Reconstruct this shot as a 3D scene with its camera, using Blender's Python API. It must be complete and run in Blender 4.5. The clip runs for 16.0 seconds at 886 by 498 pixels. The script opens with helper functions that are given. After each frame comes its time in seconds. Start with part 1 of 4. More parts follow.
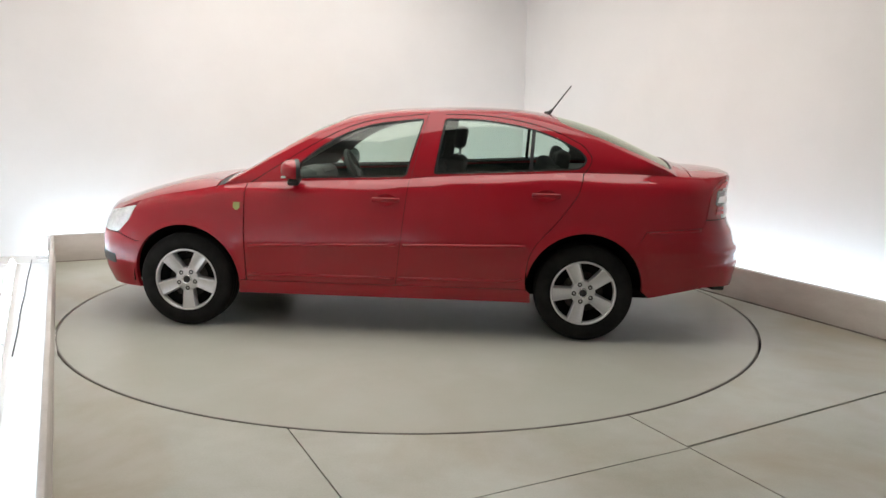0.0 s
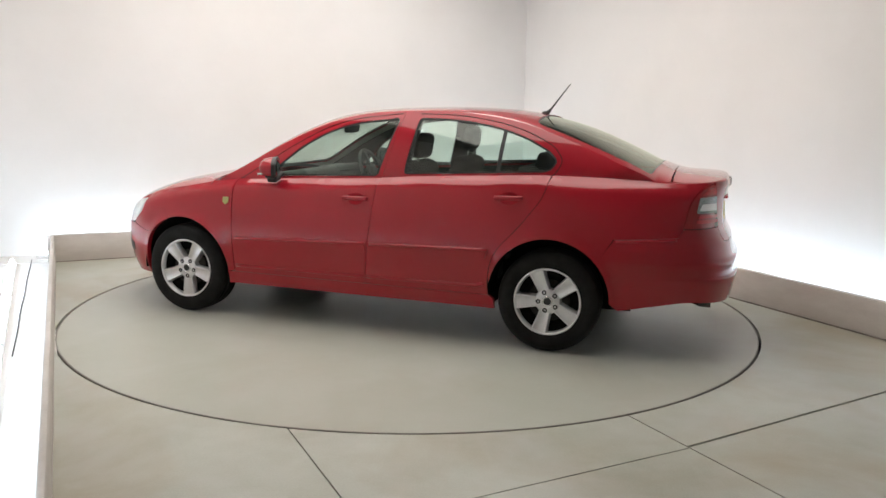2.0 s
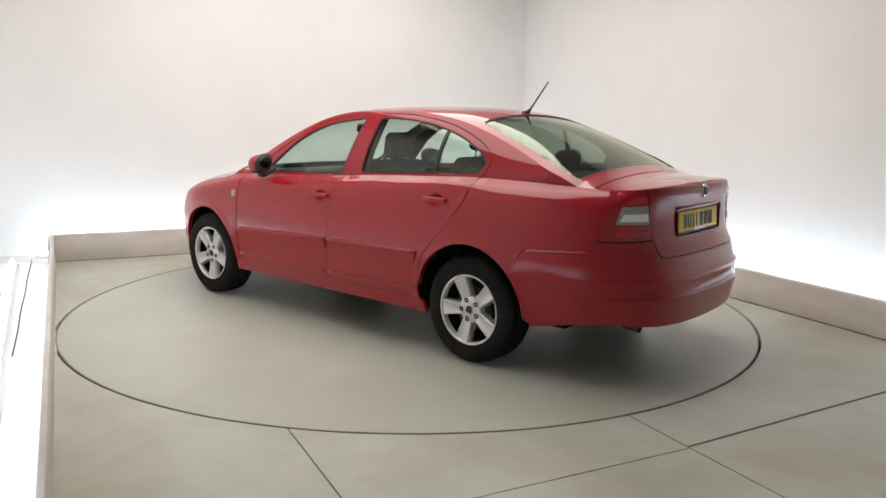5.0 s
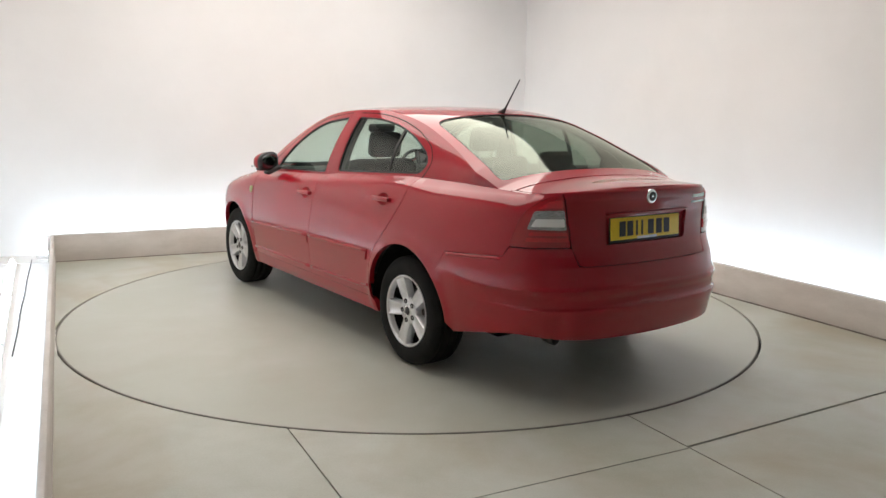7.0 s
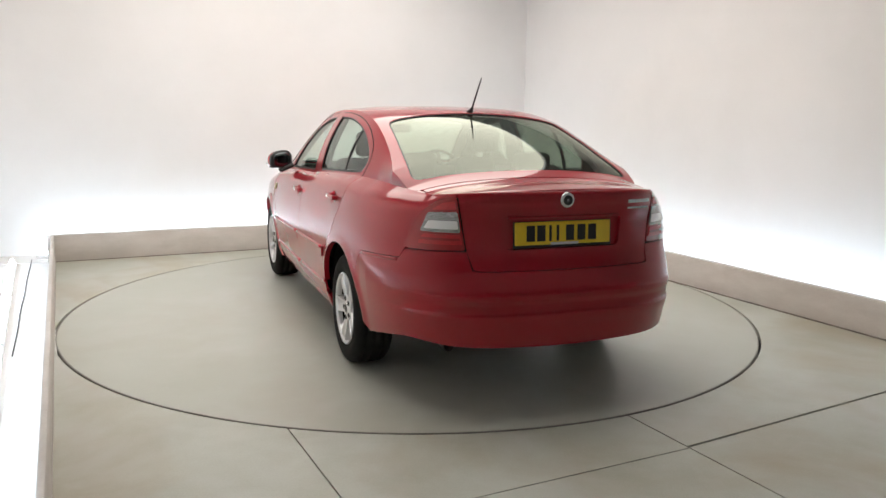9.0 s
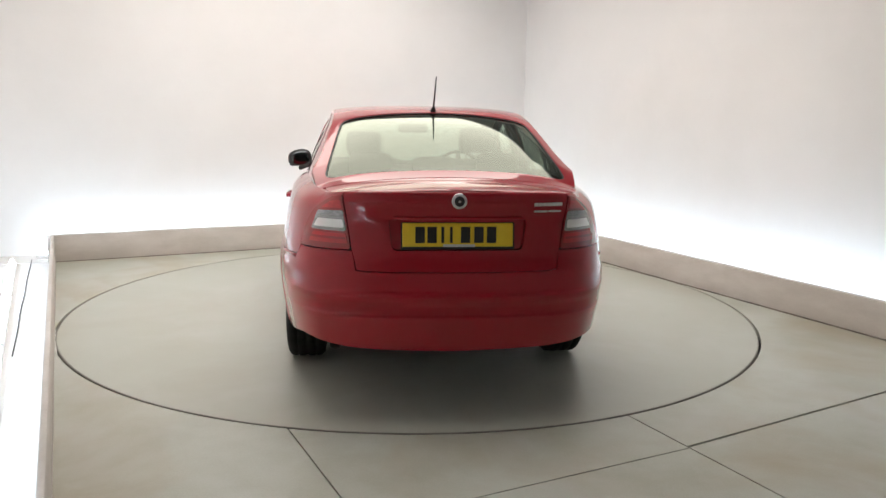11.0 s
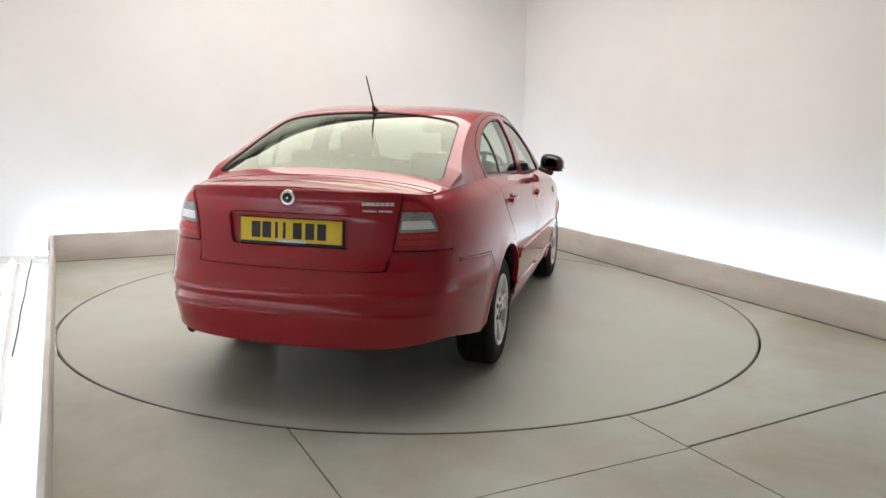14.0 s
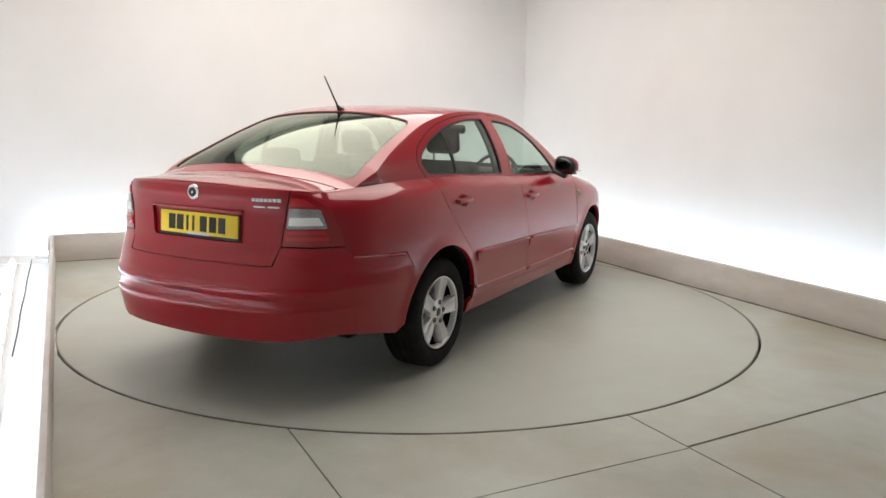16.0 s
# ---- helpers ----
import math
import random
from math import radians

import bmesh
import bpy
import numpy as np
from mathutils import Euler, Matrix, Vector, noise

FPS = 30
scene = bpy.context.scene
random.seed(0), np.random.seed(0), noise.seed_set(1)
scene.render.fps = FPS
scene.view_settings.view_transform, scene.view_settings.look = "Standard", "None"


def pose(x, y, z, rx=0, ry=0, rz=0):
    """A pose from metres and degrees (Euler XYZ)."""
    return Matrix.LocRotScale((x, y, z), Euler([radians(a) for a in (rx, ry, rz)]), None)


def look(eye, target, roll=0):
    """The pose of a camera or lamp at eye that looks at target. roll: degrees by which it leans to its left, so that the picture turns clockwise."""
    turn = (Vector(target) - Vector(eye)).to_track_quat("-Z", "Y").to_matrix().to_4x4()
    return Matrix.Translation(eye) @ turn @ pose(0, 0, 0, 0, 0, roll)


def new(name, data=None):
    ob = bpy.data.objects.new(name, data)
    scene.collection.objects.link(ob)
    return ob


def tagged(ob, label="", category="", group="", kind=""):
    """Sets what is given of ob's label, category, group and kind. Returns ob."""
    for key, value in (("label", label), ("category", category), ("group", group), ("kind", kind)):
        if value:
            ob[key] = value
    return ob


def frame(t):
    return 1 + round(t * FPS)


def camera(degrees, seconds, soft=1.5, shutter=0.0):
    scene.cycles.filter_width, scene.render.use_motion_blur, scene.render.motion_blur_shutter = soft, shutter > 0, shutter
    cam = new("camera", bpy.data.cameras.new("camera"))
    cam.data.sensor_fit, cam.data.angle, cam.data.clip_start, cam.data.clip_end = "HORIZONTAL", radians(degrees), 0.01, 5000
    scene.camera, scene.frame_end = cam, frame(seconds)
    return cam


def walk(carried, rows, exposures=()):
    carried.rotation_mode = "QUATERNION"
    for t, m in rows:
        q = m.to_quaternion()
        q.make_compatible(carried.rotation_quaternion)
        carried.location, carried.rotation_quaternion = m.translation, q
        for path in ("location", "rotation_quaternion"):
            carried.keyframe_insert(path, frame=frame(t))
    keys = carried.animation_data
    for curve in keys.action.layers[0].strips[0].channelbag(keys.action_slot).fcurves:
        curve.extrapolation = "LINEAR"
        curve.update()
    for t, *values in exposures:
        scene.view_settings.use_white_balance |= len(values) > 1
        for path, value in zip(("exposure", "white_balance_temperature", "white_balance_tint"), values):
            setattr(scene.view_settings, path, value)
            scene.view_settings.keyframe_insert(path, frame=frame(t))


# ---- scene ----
# ---- camera: fixed on a bracket beside the left wall ----
cam = camera(58.85, 16.0, soft=1.5)
EYE = (0.0, -5.743, 1.4155)
AIM = (0.1848, -0.8199, 0.5641)
walk(cam, [(0.0, look(EYE, AIM, 0.968)), (16.0, look(EYE, AIM, 0.968))],
     exposures=[(0.0, 0.0), (16.0, 0.0)])

# ---- world: the booth is closed, only a trace of grey light outside ----
world = bpy.data.worlds.new("world")
scene.world = world
world.use_nodes = True
world.node_tree.nodes["Background"].inputs[0].default_value = (0.8, 0.8, 0.85, 1)
world.node_tree.nodes["Background"].inputs[1].default_value = 0.05
TROUGH_LIGHT = 35.0
CEILING_LIGHT = 3.65


# ---- materials ----
def principled(name, color, rough=0.5, metal=0.0, coat=0.0, spec=0.5, ior=1.45):
    m = bpy.data.materials.new(name)
    m.use_nodes = True
    b = m.node_tree.nodes["Principled BSDF"]
    b.inputs["Base Color"].default_value = (*color, 1)
    b.inputs["Roughness"].default_value = rough
    b.inputs["Metallic"].default_value = metal
    b.inputs["Coat Weight"].default_value = coat
    b.inputs["Coat Roughness"].default_value = 0.04
    b.inputs["Specular IOR Level"].default_value = spec
    b.inputs["Coat IOR"].default_value = ior
    return m


def node(m, kind, **values):
    n = m.node_tree.nodes.new(kind)
    for key, value in values.items():
        n.inputs[key].default_value = value
    return n


def stained(m, color, scale, low=0.5, high=0.72, amount=0.5):
    """Blend soft-edged stains of a colour over a principled material."""
    t, b = m.node_tree, m.node_tree.nodes["Principled BSDF"]
    src = b.inputs["Base Color"].links[0].from_socket
    co = node(m, "ShaderNodeTexCoord")
    n = node(m, "ShaderNodeTexNoise", Scale=scale, Detail=5.0, Roughness=0.55, Distortion=0.6)
    t.links.new(co.outputs["Object"], n.inputs["Vector"])
    r = node(m, "ShaderNodeMapRange")
    for key, value in (("From Min", low), ("From Max", high), ("To Max", amount)):
        r.inputs[key].default_value = value
    t.links.new(n.outputs["Fac"], r.inputs["Value"])
    mix = node(m, "ShaderNodeMix")
    mix.data_type = "RGBA"
    sockets = [s for s in mix.inputs if s.type == "RGBA"]
    t.links.new(r.outputs["Result"], mix.inputs[0])
    t.links.new(src, sockets[0])
    sockets[1].default_value = (*color, 1)
    t.links.new([s for s in mix.outputs if s.type == "RGBA"][0], b.inputs["Base Color"])
    return m


def mottled(m, c1, c2, scale, detail=6.0, rough=None, bump=0.0, fine=120.0, low=0.35, high=0.65, stretch=None):
    """Two-scale variation of colour, gloss and relief on a principled material."""
    t, b = m.node_tree, m.node_tree.nodes["Principled BSDF"]
    co = node(m, "ShaderNodeTexCoord")
    src = co.outputs["Object"]
    if stretch:
        mp = node(m, "ShaderNodeMapping")
        mp.inputs["Scale"].default_value = stretch
        t.links.new(src, mp.inputs["Vector"])
        src = mp.outputs["Vector"]
    n1 = node(m, "ShaderNodeTexNoise", Scale=scale, Detail=detail, Roughness=0.6)
    n2 = node(m, "ShaderNodeTexNoise", Scale=fine, Detail=3.0)
    t.links.new(src, n1.inputs["Vector"])
    t.links.new(co.outputs["Object"], n2.inputs["Vector"])
    mixf = node(m, "ShaderNodeMath")
    mixf.operation = "MULTIPLY_ADD"
    mixf.inputs[1].default_value = 0.25
    t.links.new(n2.outputs["Fac"], mixf.inputs[0])
    t.links.new(n1.outputs["Fac"], mixf.inputs[2])
    ramp = node(m, "ShaderNodeValToRGB")
    ramp.color_ramp.elements[0].position, ramp.color_ramp.elements[1].position = low + 0.12, high + 0.12
    ramp.color_ramp.elements[0].color, ramp.color_ramp.elements[1].color = (*c1, 1), (*c2, 1)
    t.links.new(mixf.outputs[0], ramp.inputs["Fac"])
    t.links.new(ramp.outputs["Color"], b.inputs["Base Color"])
    if rough:
        r = node(m, "ShaderNodeMapRange")
        r.inputs["To Min"].default_value, r.inputs["To Max"].default_value = rough
        t.links.new(n1.outputs["Fac"], r.inputs["Value"])
        t.links.new(r.outputs["Result"], b.inputs["Roughness"])
    if bump:
        bp = node(m, "ShaderNodeBump", Strength=bump, Distance=0.002)
        t.links.new(n2.outputs["Fac"], bp.inputs["Height"])
        t.links.new(bp.outputs["Normal"], b.inputs["Normal"])
    return m


def glowing(name, color, strength):
    m = bpy.data.materials.new(name)
    m.use_nodes = True
    t = m.node_tree
    t.nodes.clear()
    e = node(m, "ShaderNodeEmission", Strength=strength)
    e.inputs["Color"].default_value = (*color, 1)
    o = node(m, "ShaderNodeOutputMaterial")
    t.links.new(e.outputs[0], o.inputs["Surface"])
    return m


def pane_material(name, tint, f0=0.08, rough=0.0, sheen=(0.95, 1.0, 0.95)):
    """A thin pane: tinted see-through with mirror gloss by Fresnel."""
    m = bpy.data.materials.new(name)
    m.use_nodes = True
    t = m.node_tree
    t.nodes.clear()
    clear = node(m, "ShaderNodeBsdfTransparent")
    clear.inputs["Color"].default_value = (*tint, 1)
    gloss = node(m, "ShaderNodeBsdfGlossy", Roughness=rough)
    gloss.inputs["Color"].default_value = (*sheen, 1)
    lw = node(m, "ShaderNodeLayerWeight", Blend=0.5)
    pw = node(m, "ShaderNodeMath")
    pw.operation = "POWER"
    pw.inputs[1].default_value = 5.0
    t.links.new(lw.outputs["Facing"], pw.inputs[0])
    fr = node(m, "ShaderNodeMapRange")
    fr.inputs["To Min"].default_value = f0
    t.links.new(pw.outputs[0], fr.inputs["Value"])
    mix = node(m, "ShaderNodeMixShader")
    o = node(m, "ShaderNodeOutputMaterial")
    t.links.new(fr.outputs[0], mix.inputs["Fac"])
    t.links.new(clear.outputs[0], mix.inputs[1])
    t.links.new(gloss.outputs[0], mix.inputs[2])
    t.links.new(mix.outputs[0], o.inputs["Surface"])
    return m


RED = mottled(principled("red_paint", (0.4, 0.02, 0.03), 0.34, 0.0, 1.0, 0.1, 1.46), (0.318, 0.0068, 0.0165), (0.352, 0.0084, 0.0195), 1.5, rough=(0.3, 0.4))
GLASS = pane_material("tinted_glass", (0.74, 0.84, 0.78), 0.062)
REARGLASS = pane_material("heated_screen_glass", (0.27, 0.31, 0.25), 0.096, 0.0, (0.95, 1.0, 0.87))
RUBBER = mottled(principled("black_rubber", (0.012, 0.012, 0.012), 0.8, spec=0.2), (0.006, 0.006, 0.006), (0.014, 0.0135, 0.013), 9.0, bump=0.3)
BLACK = mottled(principled("black_plastic", (0.01, 0.01, 0.011), 0.5), (0.009, 0.009, 0.010), (0.016, 0.016, 0.017), 12.0, bump=0.2, fine=400)
DARK = mottled(principled("matt_underside", (0.006, 0.006, 0.006), 0.9, spec=0.1), (0.004, 0.004, 0.004), (0.010, 0.009, 0.008), 6.0)
ALLOY = mottled(principled("silver_alloy", (0.62, 0.62, 0.64), 0.34, 0.6), (0.60, 0.60, 0.61), (0.70, 0.70, 0.71), 8.0, rough=(0.24, 0.36))
# brake iron is toned down to add to the shade inside the wheels
DISCIRON = mottled(principled("brake_iron", (0.2, 0.19, 0.18), 0.5, 0.8), (0.035, 0.032, 0.03), (0.10, 0.092, 0.085), 14.0)
CHROME = principled("chrome", (0.8, 0.8, 0.82), 0.12, 1.0)
LENSRED = principled("red_lens", (0.32, 0.005, 0.011), 0.10, 0.0, 1.0)
LENSBRIGHT = mottled(principled("bright_red_lens", (0.55, 0.012, 0.02), 0.12, 0.0, 1.0), (0.46, 0.009, 0.016), (0.62, 0.016, 0.024), 60.0, stretch=(1, 1, 8))
LENSCLEAR = mottled(principled("clear_ribbed_lens", (0.5, 0.5, 0.5), 0.2, 0.35, 1.0), (0.20, 0.20, 0.21), (0.50, 0.50, 0.50), 40.0, stretch=(1, 1, 6))
REFLECTOR = principled("white_reflector", (0.88, 0.88, 0.88), 0.25, 0.1, 1.0)
HEADLENS = mottled(principled("headlamp_lens", (0.7, 0.72, 0.72), 0.15, 0.2, 1.0), (0.66, 0.68, 0.68), (0.86, 0.88, 0.88), 25.0)
YELLOW = mottled(principled("yellow_plate", (0.75, 0.5, 0.02), 0.4), (0.80, 0.56, 0.025), (0.88, 0.63, 0.035), 8.0)
PLATEBLACK = principled("plate_black", (0.01, 0.01, 0.01), 0.5)
FABRIC = mottled(principled("dark_seat_fabric", (0.03, 0.03, 0.032), 0.95), (0.022, 0.022, 0.024), (0.05, 0.05, 0.052), 30.0, bump=0.5, fine=300)
TRIM = mottled(principled("grey_trim", (0.04, 0.04, 0.042), 0.7), (0.03, 0.03, 0.032), (0.05, 0.05, 0.052), 15.0)
LINER = mottled(principled("pale_headliner", (0.5, 0.48, 0.43), 0.95), (0.46, 0.44, 0.39), (0.54, 0.52, 0.47), 12.0)
BADGEGOLD = principled("gold_green_badge", (0.34, 0.34, 0.13), 0.35, 0.3)
MIRROR = principled("mirror_glass", (0.10, 0.11, 0.115), 0.03, 1.0)

FOOTLINE = mottled(principled("dark_foot_line", (0.15, 0.13, 0.11), 0.8), (0.10, 0.085, 0.07), (0.24, 0.21, 0.18), 5.0, bump=0.3)
WALL = mottled(principled("white_wall_paint", (0.78, 0.76, 0.75), 0.85), (0.72, 0.70, 0.685), (0.77, 0.75, 0.737), 0.7, bump=0.05, fine=200)
CURB = mottled(principled("painted_plinth", (0.5, 0.46, 0.43), 0.7), (0.54, 0.50, 0.465), (0.63, 0.59, 0.555), 2.5, bump=0.15, stretch=(1, 1, 3))
FLOOR = mottled(principled("painted_concrete", (0.36, 0.35, 0.31), 0.5), (0.385, 0.393, 0.330), (0.50, 0.513, 0.462), 1.3, rough=(0.30, 0.52), bump=0.12)
TABLE = mottled(principled("turntable_paint", (0.36, 0.35, 0.32), 0.5), (0.42, 0.431, 0.372), (0.475, 0.488, 0.440), 0.9, rough=(0.29, 0.48), bump=0.1)
stained(FLOOR, (0.36, 0.30, 0.20), 0.9, 0.48, 0.72, 0.75)
stained(FLOOR, (0.52, 0.52, 0.50), 1.7, 0.5, 0.75, 0.6)
stained(TABLE, (0.34, 0.30, 0.23), 0.8, 0.48, 0.78, 0.5)
stained(TABLE, (0.52, 0.52, 0.49), 2.3, 0.52, 0.8, 0.45)
stained(CURB, (0.42, 0.36, 0.31), 1.1, 0.5, 0.8, 0.4)
EDGE = mottled(principled("worn_steel_edge", (0.3, 0.29, 0.27), 0.5, 0.3), (0.2, 0.19, 0.17), (0.36, 0.35, 0.32), 3.0)
JOINT = principled("joint_dirt", (0.03, 0.028, 0.025), 0.9)
# ceiling is out of view; its dark tone holds down reflections in glass and paint
CEIL = mottled(principled("unseen_ceiling_grey", (0.6, 0.58, 0.55), 0.9), (0.18, 0.176, 0.17), (0.22, 0.215, 0.208), 1.0)
# assumed wall behind the camera; its grey sets the fill on the bodywork
FRONTWALL = mottled(principled("grey_front_wall", (0.2, 0.19, 0.185), 0.8), (0.44, 0.43, 0.42), (0.52, 0.51, 0.50), 1.0)
COOL = glowing("cool_tube_glow", (0.67, 0.84, 1.0), TROUGH_LIGHT)
WARM = glowing("warm_panel_glow", (1.0, 0.945, 0.87), CEILING_LIGHT)


# ---- mesh helpers ----
def part(name, bm, material, parent=None, label="", smooth=True):
    me = bpy.data.meshes.new(name)
    for f in bm.faces:
        f.smooth = smooth
    bm.to_mesh(me)
    bm.free()
    me.materials.append(material)
    ob = new(name, me)
    if parent is not None:
        ob.parent = parent
    if label:
        ob["label"] = label
    return ob


def box(bm, m, sx, sy, sz, bevel=0.0, seg=2):
    r = bmesh.ops.create_cube(bm, size=1.0, matrix=m @ Matrix.Diagonal((sx, sy, sz, 1)))
    if bevel:
        vs = set(r["verts"])
        es = [e for e in bm.edges if e.verts[0] in vs and e.verts[1] in vs]
        bmesh.ops.bevel(bm, geom=es, offset=bevel, segments=seg, profile=0.5, affect="EDGES")


def lathe(bm, profile, n, m=Matrix()):
    """Turn (radius, height) pairs round the local z axis."""
    rings = []
    for r, h in profile:
        rings.append([bm.verts.new(m @ Vector((r * math.cos(2 * math.pi * k / n), r * math.sin(2 * math.pi * k / n), h))) for k in range(n)])
    for a, b in zip(rings, rings[1:]):
        for k in range(n):
            bm.faces.new((a[k], a[(k + 1) % n], b[(k + 1) % n], b[k]))
    return rings


def tube(bm, path, radius, n=8, end=None):
    """A round bar along points; radius may taper to end."""
    pts = [Vector(p) for p in path]
    rings = []
    for i, p in enumerate(pts):
        d = (pts[min(i + 1, len(pts) - 1)] - pts[max(i - 1, 0)]).normalized()
        q = d.to_track_quat("Z", "Y")
        r = radius + ((end if end is not None else radius) - radius) * i / (len(pts) - 1)
        rings.append([bm.verts.new(p + q @ Vector((r * math.cos(2 * math.pi * k / n), r * math.sin(2 * math.pi * k / n), 0))) for k in range(n)])
    for a, b in zip(rings, rings[1:]):
        for k in range(n):
            bm.faces.new((a[k], a[(k + 1) % n], b[(k + 1) % n], b[k]))
    bm.faces.new(rings[0][::-1])
    bm.faces.new(rings[-1])


def pchip(xs, ys):
    """Monotone cubic through the given knots."""
    x, y = np.array(xs, float), np.array(ys, float)
    o = np.argsort(x)
    x, y = x[o], y[o]
    h = np.diff(x)
    dl = np.diff(y) / h
    d = np.zeros_like(y)
    for i in range(1, len(x) - 1):
        if dl[i - 1] * dl[i] > 0:
            w1, w2 = 2 * h[i] + h[i - 1], h[i] + 2 * h[i - 1]
            d[i] = (w1 + w2) / (w1 / dl[i - 1] + w2 / dl[i])
    d[0], d[-1] = dl[0], dl[-1]

    def f(q):
        q = np.clip(np.asarray(q, float), x[0], x[-1])
        i = np.clip(np.searchsorted(x, q) - 1, 0, len(x) - 2)
        t = (q - x[i]) / h[i]
        return (y[i] * (1 + 2 * t) * (1 - t) ** 2 + h[i] * d[i] * t * (1 - t) ** 2 + y[i + 1] * t * t * (3 - 2 * t) + h[i] * d[i + 1] * t * t * (t - 1))
    return f


def spline(xs, ys):
    """Natural cubic spline."""
    x, y = np.array(xs, float), np.array(ys, float)
    n, h = len(x), np.diff(x)
    A, b = np.eye(n), np.zeros(n)
    for i in range(1, n - 1):
        A[i, i - 1:i + 2] = h[i - 1], 2 * (h[i - 1] + h[i]), h[i]
        b[i] = 6 * ((y[i + 1] - y[i]) / h[i] - (y[i] - y[i - 1]) / h[i - 1])
    M = np.linalg.solve(A, b)

    def f(q):
        q = np.asarray(q, float)
        i = np.clip(np.searchsorted(x, q) - 1, 0, n - 2)
        a, c = x[i + 1] - q, q - x[i]
        return M[i] * a ** 3 / (6 * h[i]) + M[i + 1] * c ** 3 / (6 * h[i]) + (y[i] / h[i] - M[i] * h[i] / 6) * a + (y[i + 1] / h[i] - M[i + 1] * h[i] / 6) * c
    return f


def smooth(xs, ys):
    """Cubic spline with gentle ends, knots in any order."""
    o = np.argsort(xs)
    f = spline(np.array(xs, float)[o], np.array(ys, float)[o])
    lo, hi = min(xs), max(xs)
    return lambda q: f(np.clip(np.asarray(q, float), lo, hi))


def resample(loop, step):
    out = []
    for (x0, y0), (x1, y1) in zip(loop, loop[1:] + loop[:1]):
        n = max(1, int(math.ceil(math.hypot(x1 - x0, y1 - y0) / step)))
        out += [(x0 + (x1 - x0) * k / n, y0 + (y1 - y0) * k / n) for k in range(n)]
    return out


def inside(pts, loop):
    pts, lp = np.asarray(pts), np.asarray(loop)
    c = np.zeros(len(pts), bool)
    x, y = pts[:, 0], pts[:, 1]
    for (x0, y0), (x1, y1) in zip(lp, np.roll(lp, -1, 0)):
        if y0 != y1:
            c ^= ((y0 > y) != (y1 > y)) & (x < (x1 - x0) * (y - y0) / (y1 - y0) + x0)
    return c


def area(loop):
    lp = np.asarray(loop)
    a, b = lp, np.roll(lp, -1, 0)
    return 0.5 * float((a[:, 0] * b[:, 1] - b[:, 0] * a[:, 1]).sum())


def rounded(pts, r, n=5):
    """Fillet the corners of a polygon; r is one radius or one for each corner."""
    out, k = [], len(pts)
    for i in range(k):
        p, a, b = Vector(pts[i]), Vector(pts[i - 1]), Vector(pts[(i + 1) % k])
        ri = r[i] if isinstance(r, (list, tuple)) else r
        u, v = a - p, b - p
        ri = min(ri, u.length * 0.45, v.length * 0.45)
        if ri < 1e-4:
            out.append(tuple(p))
            continue
        p0, p1 = p + u.normalized() * ri, p + v.normalized() * ri
        for j in range(n + 1):
            t = j / n
            q = p0 * (1 - t) ** 2 + p * 2 * t * (1 - t) + p1 * t * t
            out.append((q.x, q.y))
    return out


def inset(loop, d):
    """Move a polygon's outline inwards by d (outwards where d is negative)."""
    lp = np.asarray(loop, float)
    s = 1.0 if area(loop) > 0 else -1.0
    e = np.roll(lp, -1, 0) - lp
    e /= np.maximum(np.hypot(e[:, 0], e[:, 1])[:, None], 1e-9)
    nrm = np.stack([-e[:, 1], e[:, 0]], -1) * s
    m = nrm + np.roll(nrm, 1, 0)
    m /= np.maximum((m * m).sum(1)[:, None] / 2, 0.35)
    return [tuple(q) for q in lp + m * d]


